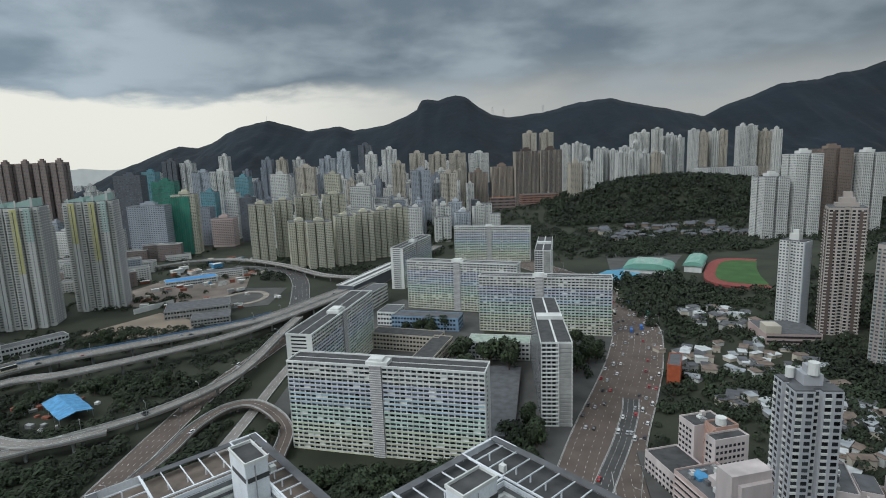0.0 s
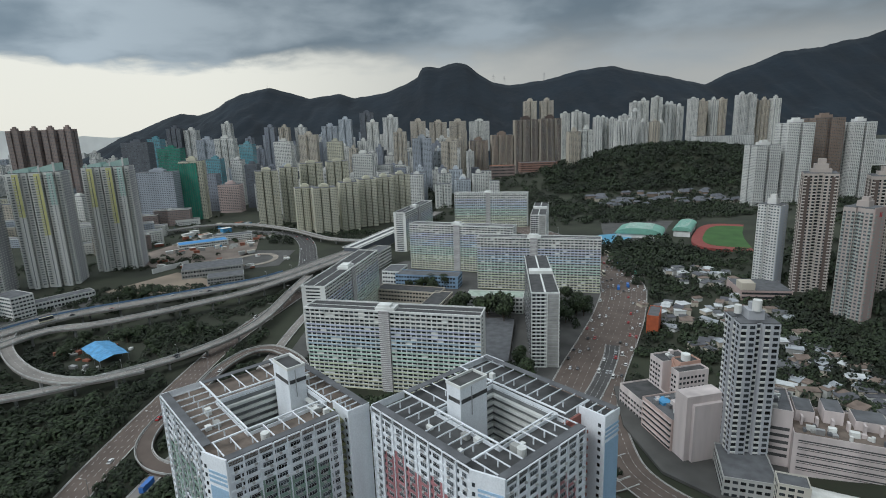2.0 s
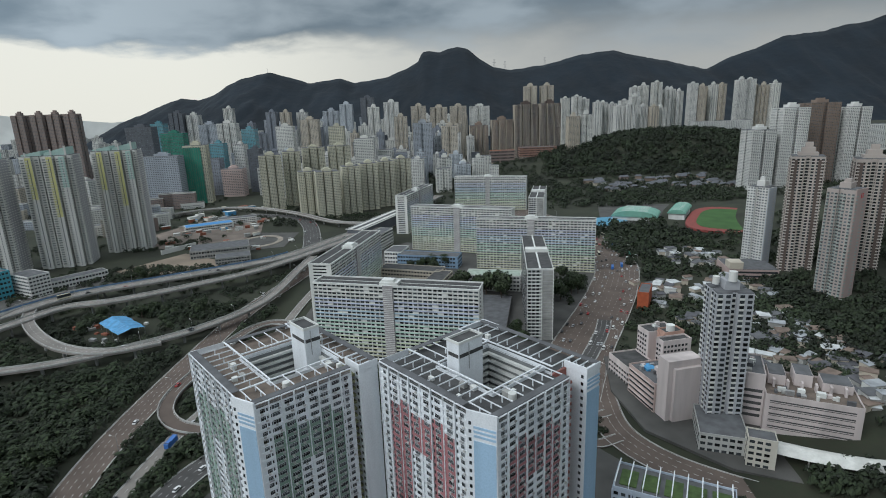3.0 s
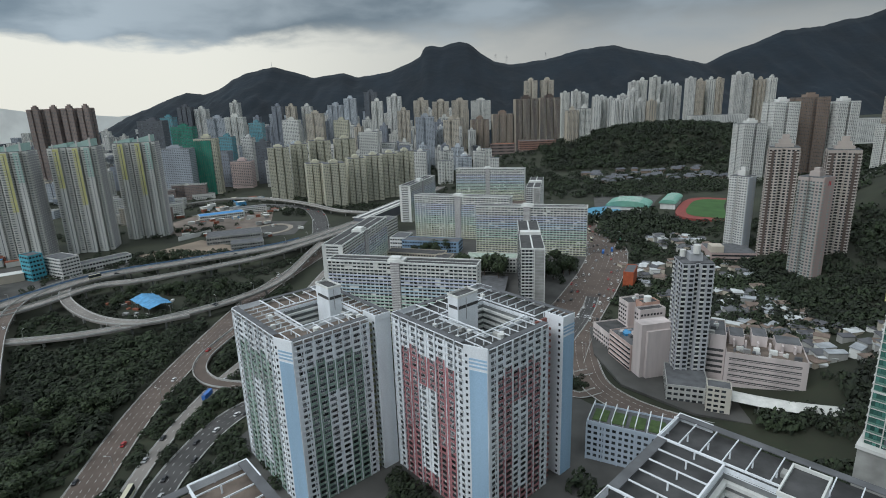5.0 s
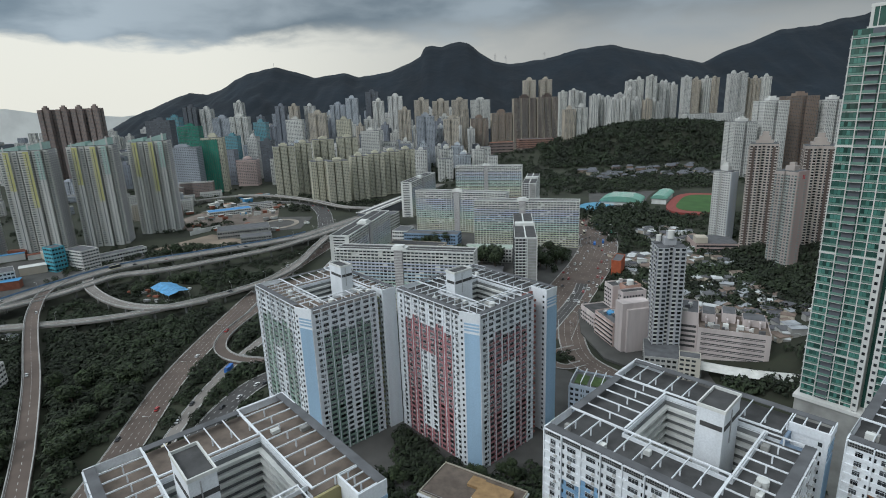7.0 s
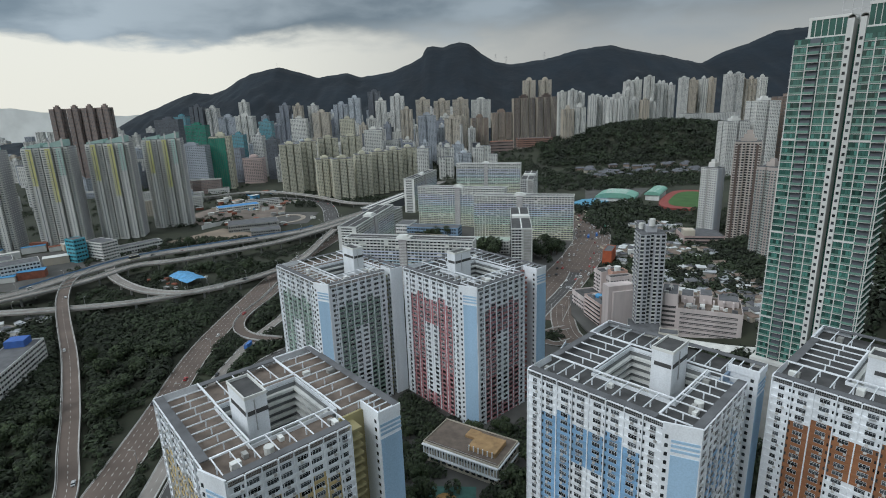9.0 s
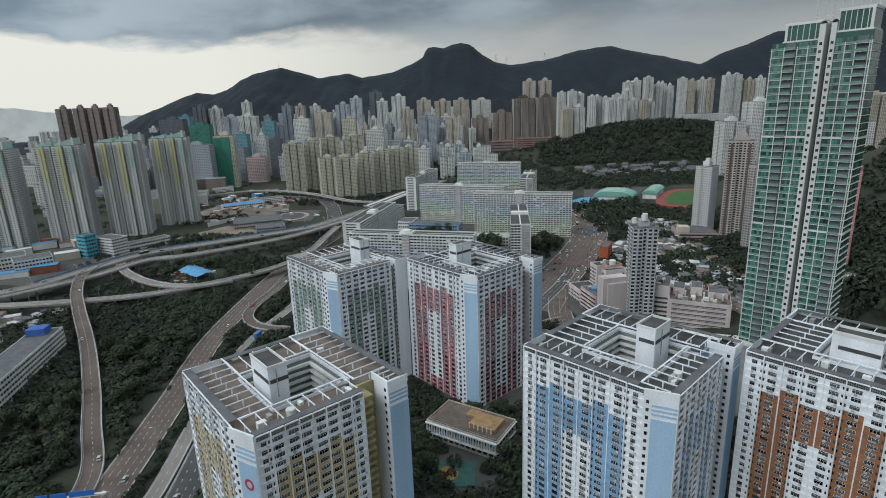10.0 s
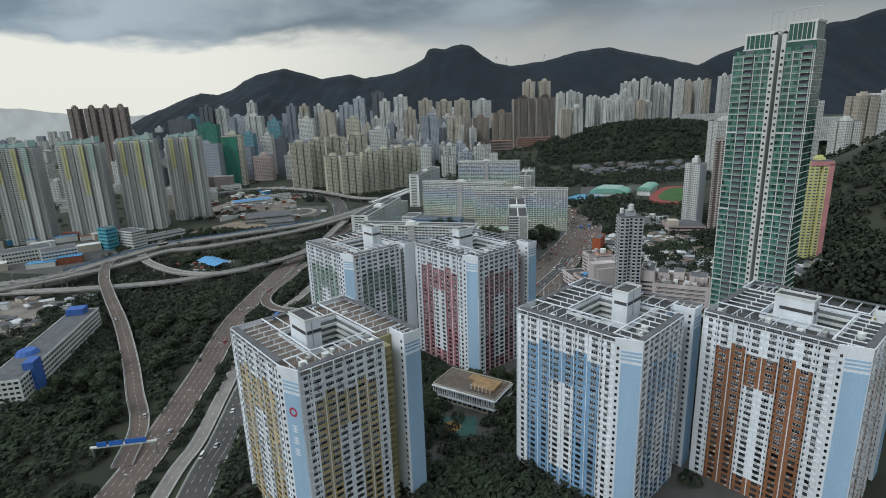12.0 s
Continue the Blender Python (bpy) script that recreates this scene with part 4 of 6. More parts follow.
part("water_tank", Shape().tube((0, -3, 81), (0, -3, 86), 2.0, 2.0, 12), NEARWHITE, t)
part("water_tank", Shape().tube((-6, 2, 78), (-6, 2, 82), 1.6, 1.6, 12), NEARWHITE, t)

# pink factory and car park beside the road
PINKD = mat("faded_pink_paint", (0.56, 0.44, 0.40), 0.85, 0.25, 0.1, 1.5, 0.1, streak=0.2)
PINKWHITE = mat("pinkish_white_render", (0.62, 0.55, 0.53), 0.85, 0.3, 0.1, 1.5, 0.1, streak=0.15)
SALMON = mat("salmon_render", (0.52, 0.33, 0.26), 0.85, 0.25, 0.1, 1.5, 0.1)


def box_windows(x0, y0, x1, y1, z0, z1, step=3.0, fh=3.1):
    """Window panes on the four sides of a box."""
    g = Shape()
    for f in range(int((z1 - z0) / fh)):
        z = z0 + f * fh + 1.0
        for k in range(int((x1 - x0) / step)):
            a = x0 + 0.6 + k * step
            g.box(a, y0 - 0.08, z, a + step * 0.6, y0 - 0.005, z + 1.4).box(a, y1 + 0.005, z, a + step * 0.6, y1 + 0.08, z + 1.4)
        for k in range(int((y1 - y0) / step)):
            a = y0 + 0.6 + k * step
            g.box(x0 - 0.08, a, z, x0 - 0.005, a + step * 0.6, z + 1.4).box(x1 + 0.005, a, z, x1 + 0.08, a + step * 0.6, z + 1.4)
    return g


def roof_with_parapet(t, x0, y0, x1, y1, z, wall, deck=None):
    part("roof", Shape().box(x0 + 0.4, y0 + 0.4, z, x1 - 0.4, y1 - 0.4, z + 0.25), deck or ROOFGREY, t)
    e = Shape().box(x0, y0, z, x1, y0 + 0.35, z + 1.1).box(x0, y1 - 0.35, z, x1, y1, z + 1.1)
    e.box(x0, y0 + 0.35, z, x0 + 0.35, y1 - 0.35, z + 1.1).box(x1 - 0.35, y0 + 0.35, z, x1, y1 - 0.35, z + 1.1)
    part("parapet", e, wall, t)


def roof_clutter(t, x0, y0, x1, y1, z, n, seed):
    """Sheds, tanks and plant left on a flat roof."""
    q = random.Random(seed)
    for _ in range(n):
        x, y = q.uniform(x0, x1 - 3), q.uniform(y0, y1 - 3)
        if q.random() < 0.25:
            part("water_tank", Shape().tube((x, y, z), (x, y, z + q.uniform(1.4, 2.4)), 0.8, 0.8, 10), NEARWHITE, t)
        else:
            part("roof_shed", Shape().box(x, y, z, x + q.uniform(1.2, 4), y + q.uniform(1.2, 3), z + q.uniform(0.9, 2.6)), q.choice([OFFWHITE, CONCRETE, ROOFGREY, PINKWHITE, METAL]), t)


# cream and pink factory beside the road; its front runs along local x
pk = thing("factory_block", pose(117, 147, 0, 0, 0, -79), "cream and salmon factory block with a braced light well", "factory")
for x0, y0, x1, y1, h, m in ((-29, 23, -17, 42, 29, PINKWHITE), (-17, 29, -9, 42, 31, SALMON), (-9, 23, -2, 42, 29, PINKWHITE), (-30, 4, -2.1, 22.9, 12, PINKWHITE)):
    part("wall", Shape().box(x0, y0, 0, x1, y1, h), m, pk)
    roof_with_parapet(pk, x0, y0, x1, y1, h, m, ROOFDARK)
part("window_row", box_windows(-29, 23, -17.2, 42, 12, 28, 2.6), GLASS, pk, kind="stuff")
part("window_row", box_windows(-8.8, 23, -2, 42, 12, 28, 2.4), GLASS, pk, kind="stuff")
part("window_row", box_windows(-30, 4, -2.1, 22.9, 0.5, 12, 3.0), GLASS, pk, kind="stuff")
for z in (4, 14):
    part("cross_brace", Shape().tube((-16.6, 28.6, 8 + z), (-9.4, 28.6, 17 + z), 0.45, 0.45, 4).tube((-9.4, 28.5, 8 + z), (-16.6, 28.5, 17 + z), 0.45, 0.45, 4), SALMON, pk)
part("water_tank", Shape().tube((-13, 35, 31), (-13, 35, 35), 2.6, 2.6, 14), OFFWHITE, pk)
roof_clutter(pk, -28, 24, -18, 40, 29.3, 5, 3)
pk2 = thing("factory_block", pose(117, 147, 0, 0, 0, -79), "long pinkish white factory with a blank stair tower", "factory")
part("wall", Shape().box(-2, 1, 0, 24, 24, 18), PINKD, pk2)
roof_with_parapet(pk2, -2, 1, 24, 24, 18, PINKD)
part("stair_tower", Shape().box(24.05, 2, 0, 33, 22, 36).box(33, 5, 0, 35, 21.6, 32), PINKWHITE, pk2, "pinkish white blank stair tower")
for k in range(5):
    part("window_strip", Shape().box(-1, 0.86, 2.4 + k * 3.2, 23.5, 0.98, 3.9 + k * 3.2), GLASS, pk2)
    part("sun_shade", Shape().box(-1, 0.2, 4.1 + k * 3.2, 23.5, 0.98, 4.3 + k * 3.2), PINKWHITE, pk2)
part("tarpaulin", Shape().box(2, 6, 18.3, 9, 12, 19.6), mat("blue_sheet", (0.08, 0.30, 0.55), 0.6, 0.2, 0.4, 2), pk2, "blue roof sheet")
part("roof_house", Shape().box(11, 9, 18.3, 21, 21, 22.5), PINKWHITE, pk2)
roof_clutter(pk2, 0, 2, 22, 22, 18.3, 12, 8)

# car park with slatted decks, set back behind a white walkway roof
cp = thing("car_park", pose(170, 102, 0, 0, 0, -26), "pinkish white car park with slatted open decks and roof gardens", "car park")
part("wall", Shape().box(0, 0, 0, 41, 30, 22), PINKWHITE, cp)
part("wall", Shape().box(-11, 5, 0, -0.1, 30, 30), PINKWHITE, cp)
roof_with_parapet(cp, 0, 0, 41, 30, 22, PINKWHITE, TERRACOTTA)
roof_with_parapet(cp, -11, 5, -0.1, 30, 30, PINKWHITE)
for f in range(5):
    z = 4.5 + f * 3.5
    # dark sheets on the solid walls paint in the shade of open decks
    part("deck_opening", Shape().box(2, -0.12, z, 38, -0.01, z + 1.5), ROOFDARK, cp)
    part("deck_rail", Shape().box(2, -0.4, z + 0.5, 38, -0.14, z + 0.8), PINKWHITE, cp)
    part("deck_opening", Shape().box(-10, 4.88, z + 2, -1, 4.99, z + 3.6), ROOFDARK, cp)
for x0, x1, y0, y1, h in ((2, 10, 14, 28, 5.5), (14, 22, 16, 29, 6.5), (26, 39, 14, 26, 4.5)):
    part("roof_house", Shape().box(x0, y0, 22.3, x1, y1, 22.3 + h), PINKWHITE, cp)
    part("roof_house_top", Shape().box(x0 + 0.3, y0 + 0.3, 22.3 + h, x1 - 0.3, y1 - 0.3, 22.6 + h), ROOFGREY, cp)
for k in range(6):
    part("buttress", Shape().box(4 + k * 6.2, 10.5, 22.3, 5 + k * 6.2, 13.6, 26.5), PINKWHITE, cp)
roof_clutter(cp, 2, 2, 38, 10, 22.3, 14, 5)
roof_clutter(cp, -10.5, 6, -2, 28, 30.3, 7, 6)
wr = thing("walkway_roof", pose(172, 76, 0, 0, 0, -30), "long white curved walkway roof on columns", "roof")
arch = Shape()
for k in range(13):
    x = -12 + k * 7
    for j in range(7):
        v = j / 6
        arch.v.append((x, -6 + 12 * v + 0.0035 * x * x, 7.0 + 2.2 * math.sin(math.pi * v)))
arch.f = [(k * 7 + j, (k + 1) * 7 + j, (k + 1) * 7 + j + 1, k * 7 + j + 1) for k in range(12) for j in range(6)]
part("roof", arch, mat("white_sheet_cover", (0.66, 0.66, 0.62), 0.6, 0.2, 0.2, 1.0), wr)
for k in range(7):
    for side in (-5, 5):
        x = -10 + k * 13
        part("column", Shape().tube((x, side + 0.0035 * x * x, -0.3), (x, side + 0.0035 * x * x, 7.4), 0.35, 0.35, 8), CONCRETE, wr)


# tall green tower on the slope
def green_tower():
    m = pose(173, -27, 0, 0, 0, -50)
    t = thing("glass_tower", m, "very tall green glass residential tower with white ribs", "tower")
    gw = mat("green_glass", (0.03, 0.10, 0.078), 0.22, 0.25, 0.3, 1.0, 0.0, per="object", spread=0.1)
    pg = mat("pale_green_panel", (0.14, 0.26, 0.21), 0.6, 0.15, 0.2, 1.0, 0.0)
    T = 187
    for wb in ((-21, -8, -3, 24, T), (2.4, -10, 15.5, 4, T + 2), (-3, -4.5, 2.4, 24, T + 4)):
        part("wall", Shape().box(wb[0], wb[1], 0, wb[2], wb[3], wb[4]), gw, t)
    rib = Shape().box(-3.2, -10.2, 0, -1.0, -4, T + 6).box(1.0, -10.6, 0, 3.0, -4, T + 6)
    part("white_rib", rib, NEARWHITE, t)
    slots, slab, rails, pane, lights = Shape(), Shape(), Shape(), Shape(), Shape()
    n = 60
    fh = T / n
    for f in range(n):
        z = f * fh
        slots.box(-2.6, -10.3, z + 0.8, -1.6, -10.2, z + 2.0).box(1.5, -10.7, z + 0.8, 2.5, -10.6, z + 2.0)
        thick = 0.8 if f % 13 == 8 else 0.22
        slab.box(-21.4, -8.4, z, -3.2, -8.0, z + thick).box(3.0, -10.4, z, 15.8, -10.0, z + thick)
        slab.box(-21.4, -8.0, z, -21.0, 24, z + thick).box(15.5, -10, z, 15.9, 4, z + thick)
        slab.box(-15.5, -9.6, z, -11.5, -8.4, z + 0.25).box(10.4, -11.8, z, 14.4, -10.4, z + 0.25)
        rails.box(-15.5, -9.7, z + 0.25, -11.5, -9.6, z + 1.2).box(10.4, -11.9, z + 0.25, 14.4, -11.8, z + 1.2)
        for a, b, y in ((-20.8, -16.2, -8), (-10.6, -7.2, -8), (-6.8, -3.6, -8), (3.2, 6.4, -10), (6.8, 10.0, -10), (14.6, 15.4, -10)):
            pane.box(a, y - 0.25, z + 0.4, b, y - 0.02, z + 1.05)
            m = max(1, round((b - a) / 1.2))
            for j in range(m):
                lights.box(a + (b - a) * j / m + 0.06, y - 0.10, z + 1.2, a + (b - a) * (j + 1) / m - 0.06, y - 0.02, z + 2.85)
        for j in range(14):
            lights.box(-21.12, -7.4 + j * 2.2, z + 1.0, -21.02, -5.6 + j * 2.2, z + 2.8)
        for j in range(6):
            lights.box(15.52, -9.5 + j * 2.2, z + 1.0, 15.62, -7.7 + j * 2.2, z + 2.8)
    for x, y in ((-20.9, -8.0), (-16.0, -8.0), (-11.0, -8.0), (-7.0, -8.0), (6.6, -10.0), (10.2, -10.0), (14.6, -10.0), (15.4, -10.0)):
        part("mullion", Shape().box(x - 0.18, y - 0.55, 0, x + 0.18, y - 0.42, T - 2), NEARWHITE, t)
    part("slot_glazing", slots, GLASS, t, kind="stuff")
    part("floor_edge", slab, NEARWHITE, t, kind="stuff")
    part("balcony_rail", rails, pg, t, kind="stuff")
    part("spandrel_glass", pane, pg, t, kind="stuff")
    part("pane_glazing", lights, mat("sea_green_pane", (0.055, 0.15, 0.125), 0.15, 0.2, 0.3, 1.0, 0.0, per="island", spread=0.75), t, kind="stuff")
    # flat dark strips paint the shade of recesses behind the balconies
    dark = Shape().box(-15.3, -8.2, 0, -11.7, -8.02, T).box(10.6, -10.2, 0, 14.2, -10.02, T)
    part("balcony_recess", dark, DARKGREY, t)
    for x0, y0, x1, y1, z0, z1 in ((-17, -6, -3.3, 14, T, T + 7), (3.2, -9.2, 14.6, 3, T + 2, T + 10)):
        crown = part("roof_crown", Shape().box(x0, y0, z0, x1, y1, z1), gw, t, "green glass roof storey")
        part("crown_band", Shape().box(x0 - 0.3, y0 - 0.3, z1, x1 + 0.3, y1 + 0.3, z1 + 1.1), NEARWHITE, crown)
        part("crown_base", Shape().box(x0 - 0.6, y0 - 0.6, z0 - 0.2, x1 + 0.6, y1 + 0.4, z0 + 0.7), NEARWHITE, crown)
        for k in range(7):
            x = x0 + (x1 - x0) * k / 6
            part("crown_mullion", Shape().box(x - 0.12, y0 - 0.2, z0 + 0.7, x + 0.12, y0 - 0.02, z1), NEARWHITE, crown)
        part("crown_end", Shape().box(x1 - 0.9 if x1 > 0 else x0, y0 - 0.35, z0 + 0.7, x1 if x1 > 0 else x0 + 0.9, y0 - 0.21, z1), NEARWHITE, crown)
    part("rib_head", Shape().tube((-2.1, -9.6, T + 6), (-2.1, -5, T + 6), 1.3, 1.3, 12).tube((2.0, -10, T + 6), (2.0, -5, T + 6), 1.3, 1.3, 12), NEARWHITE, t)
    sign = part("roof_sign_frame", Shape().box(-8, 0, T + 17.4, 14, 0.3, T + 17.9).box(-8, 0, T + 10, 14, 0.3, T + 10.4), METAL, t)
    for k in range(8):
        part("post", Shape().box(-8 + k * 3.1, 0.02, T + 6, -7.7 + k * 3.1, 0.28, T + 17.5), METAL, sign)
    part("podium", Shape().box(-21.8, -10.8, 0, 16.6, 25, 44), CONCRETE, t)
    part("podium_edge", Shape().box(-22.4, -11.4, 44, 17.2, 25.6, 45.4), NEARWHITE, t)


green_tower()

# ---- offices and the far city ----
OFFICES = [(-645, 1120, 58, 157, DARKGREY), (-529, 960, 70, 101, GREYBLUE), (-633, 1250, 55, 139, NET), (-715, 1350, 33, 163, TEALGLASS), (-500, 1180, 32, 113, TEALGLASS),
           (-455, 1200, 26, 108, NEARWHITE), (-435, 1080, 46, 61, PINK), (-461, 1300, 34, 142, TEALGLASS), (-405, 1150, 28, 99, DARKGREY), (-227, 1250, 37, 142, CREAM),
           (-148, 1150, 45, 114, PALEGREY), (-368, 1300, 43, 146, PALEGREY)]
for x, y, w, top, m in OFFICES:
    highrise("office_block", x, y, w, 30, top, m, "mid-rise office block on the city floor", "offices", plan=plan_rect, bay=4.2, fh=3.6, crown=5)
FAR = [(-729, 1500, 40, 190), (-687, 1510, 34, 184), (-650, 1700, 28, 203), (-483, 1600, 30, 186), (-441, 1605, 29, 184), (-400, 1650, 32, 183), (-281, 1500, 44, 182),
       (-265, 1700, 40, 204), (-205, 1800, 46, 225), (-156, 1500, 33, 189), (-110, 1600, 46, 203), (-70, 1350, 34, 160), (-27, 1700, 50, 190), (41, 1800, 60, 185),
       (115, 1900, 60, 188), (203, 2000, 76, 186), (-12, 1300, 50, 142), (58, 1300, 41, 132), (-540, 1370, 50, 158), (-601, 1400, 50, 156), (-333, 1440, 50, 160)]
rnd = random.Random(5)
# mostly pale and blue-white walls: haze over the far towers is in the palette
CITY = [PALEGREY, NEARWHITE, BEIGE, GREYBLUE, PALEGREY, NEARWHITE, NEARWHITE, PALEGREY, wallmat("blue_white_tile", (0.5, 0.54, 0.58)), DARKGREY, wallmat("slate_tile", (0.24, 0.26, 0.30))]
placed = [(x, y, w) for x, y, w, *_ in OFFICES] + [(x, y, w) for x, y, w, _ in FAR] + [(153, 1500, 60), (222, 1500, 70), (296, 1480, 80), (360, 1470, 70), (381, 1900, 50), (442, 1900, 50), (-929, 1150, 40), (-886, 1150, 40), (-849, 1150, 40), (-811, 1150, 40), (-478, 1000, 60), (406, 1300, 80)]
for x, y, w, top in FAR:
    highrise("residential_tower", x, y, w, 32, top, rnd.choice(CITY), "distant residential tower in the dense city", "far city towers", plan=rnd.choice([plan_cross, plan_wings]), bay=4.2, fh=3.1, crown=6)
for k in range(6000):
    y = rnd.uniform(1020, 2150)
    x = rnd.uniform(-0.78 * y - 60, 140) if rnd.random() < 0.45 else rnd.uniform(-0.36 * y, 150)
    w = rnd.uniform(17, 34)
    if any(abs(x - a) < (w + c) / 2 + 4 and abs(y - b) < 34 for a, b, c in placed):
        continue
    if len(placed) > 330:
        break
    placed.append((x, y, w))
    tall = 40 + 55 * smoothstep(y, 1100, 1800)
    top = rnd.uniform(0.6, 1.45) * tall + 25
    if x < -0.52 * y:
        top *= 0.75
    highrise("residential_tower" if top > 70 else "city_block", x, y, w, rnd.uniform(17, 26), top, rnd.choice(CITY), "distant residential tower in the dense city" if top > 70 else "distant low city block", "far city towers", plan=rnd.choice([plan_cross, plan_wings, plan_rect]), ang=rnd.uniform(-12, 12), z0=-1, bay=4.6, fh=3.2, crown=rnd.choice([0, 4, 6]))

# low quarters between and behind the north-western towers
rq = random.Random(23)
for k in range(34):
    x, y = rq.uniform(-820, -440), rq.uniform(660, 940)
    w, h = rq.uniform(18, 46), rq.uniform(8, 30)
    t = thing("city_block", pose(x, y, 0, 0, 0, rq.uniform(0, 40)), "low city block with a cluttered flat roof", "block", "low western quarters")
    part("wall", Shape().box(-w / 2, -9, 0, w / 2, 9, h), rq.choice([BEIGE, PALEGREY, REDBROWN, NEARWHITE, GREYBLUE]), t)
    part("window_band", box_windows(-w / 2, -9, w / 2, 9, 0.5, h, 3.6, 3.2), GLASS_FAR, t, kind="stuff")
    roof_with_parapet(t, -w / 2, -9, w / 2, 9, h, PALEGREY)
# distant western blocks, with haze put into their mainly pale wall colours
rw_ = random.Random(17)
west = []
for k in range(3000):
    if len(west) > 95:
        break
    y = rw_.uniform(820, 2600)
    x = -y * rw_.uniform(0.52, 1.02) - 90
    w = rw_.uniform(18, 46)
    if any(abs(x - a) < (w + c) / 2 + 6 and abs(y - b) < 40 for a, b, c in west + placed) or (x > -760 and y < 900):
        continue
    west.append((x, y, w))
    top = rw_.uniform(28, 75) + 50 * smoothstep(y, 1200, 2400) * rw_.random()
    highrise("city_block" if top < 70 else "residential_tower", x, y, w, rw_.uniform(18, 30), top, rw_.choice([PALEGREY, NEARWHITE, NEARWHITE, BEIGE, GREYBLUE, CREAM, PALEGREY]), "distant city block on the flat western land", "far western city", plan=rw_.choice([plan_cross, plan_rect, plan_wings]), ang=rw_.uniform(-15, 15), bay=5.0, fh=3.4, crown=rw_.choice([0, 4]))


# ---- roads ----
def smooth_line(pts, n=8):
    """Catmull-Rom through control points (x, y, z)."""
    P = [Vector(p) for p in pts]
    P = [P[0] * 2 - P[1]] + P + [P[-1] * 2 - P[-2]]
    out = []
    for i in range(1, len(P) - 2):
        for k in range(n):
            t = k / n
            a, b, c, d = P[i - 1], P[i], P[i + 1], P[i + 2]
            out.append(0.5 * ((2 * b) + (c - a) * t + (2 * a - 5 * b + 4 * c - d) * t * t + (3 * b - a - 3 * c + d) * t ** 3))
    out.append(P[-2])
    return out


def sides(line):
    out = []
    for i, p in enumerate(line):
        d = line[min(i + 1, len(line) - 1)] - line[max(i - 1, 0)]
        d.z = 0
        d.normalize()
        out.append(Vector((d.y, -d.x, 0)))
    return out


def strip(s, line, nor, o0, o1, z0, z1):
    """A solid band along a line, between two offsets and two heights."""
    n = len(s.v)
    for p, r in zip(line, nor):
        s.v += [tuple(p + r * o0 + Vector((0, 0, z0))), tuple(p + r * o1 + Vector((0, 0, z0))), tuple(p + r * o1 + Vector((0, 0, z1))), tuple(p + r * o0 + Vector((0, 0, z1)))]
    for i in range(len(line) - 1):
        for k in range(4):
            a, b = n + i * 4 + k, n + i * 4 + (k + 1) % 4
            s.f.append((a, b, b + 4, a + 4))
    s.f.append((n, n + 1, n + 2, n + 3)[::-1])
    e = n + (len(line) - 1) * 4
    s.f.append((e, e + 1, e + 2, e + 3))


ROADS = {}


def road(key, name, pts, width, surface, label, raised=False, lanes=2, pillars=26.0):
    line = smooth_line(pts)
    nor = sides(line)
    ROADS[key] = (line, nor, width)
    t = thing(name, Matrix.Identity(4), label, "road", kind="structure")
    deck = Shape()
    strip(deck, line, nor, -width / 2, width / 2, -1.3 if raised else -0.5, 0.12)
    part("carriageway", deck, surface, t)
    mk = Shape()
    for side in (-1, 1):
        strip(mk, line, nor, side * (width / 2 - 0.75) - 0.09, side * (width / 2 - 0.75) + 0.09, 0.10, 0.135)
    dist = 0.0
    for i in range(len(line) - 1):
        seg = (line[i + 1] - line[i]).length
        for lane in range(1, lanes):
            o = -width / 2 + width * lane / lanes
            a = 0.0
            while a < seg - 2.5:
                p, q = line[i].lerp(line[i + 1], a / seg), line[i].lerp(line[i + 1], (a + 2.2) / seg)
                strip(mk, [p, q], [nor[i], nor[i]], o - 0.09, o + 0.09, 0.10, 0.135)
                a += 6.5
    part("road_marking", mk, MARK, t, kind="stuff")
    for side in (-1, 1):
        pr = Shape()
        o = side * width / 2
        strip(pr, line, nor, o - (0.35 if side > 0 else 0.0), o + (0.0 if side > 0 else 0.35), 0.12, 1.25 if raised else 0.35)
        part("parapet" if raised else "kerb", pr, PARAPET, t)
    if raised:
        acc = 8.0
        for i in range(len(line) - 1):
            acc += (line[i + 1] - line[i]).length
            if acc > pillars and line[i].z > 3.5:
                acc = 0.0
                p = line[i]
                c = Shape().tube((p.x, p.y, -0.5), (p.x, p.y, p.z - 2.2), 1.0, 1.0, 10)
                r = nor[i] * width * 0.32
                c.tube(tuple(p + r + Vector((0, 0, -1.8))), tuple(p - r + Vector((0, 0, -1.8))), 0.7, 0.7, 6)
                part("pillar", c, CONCRETE, t)
    return t


def z_of(pts, z):
    return [(x, y, z) for x, y in pts]


road("east", "road_east", z_of([(78, 148), (92, 180), (113, 223), (142, 277), (171, 335), (199, 404), (212, 470), (216, 540), (196, 640), (150, 760)], 0.12), 44, BROWNROAD, "wide worn brown dual carriageway with many lanes", lanes=9)
road("underpass", "road_underpass", z_of([(58, 96), (68, 122), (80, 148), (97, 178), (114, 207), (131, 240), (140, 262)], 0.3), 11, ASPHALT, "dark newly laid carriageway in the middle of the road", lanes=3)
road("bend", "road_bend", z_of([(107, 176), (99, 140), (98, 108), (114, 80), (148, 54), (195, 28), (240, 8)], 0.2), 19, BROWNROAD, "worn brown road bending between low blocks", lanes=4)
road("link", "road_link", z_of([(99, 128), (84, 122), (76, 110), (84, 100), (97, 104)], 0.3), 7, BROWNROAD, "short worn link road round a planted island", lanes=1)
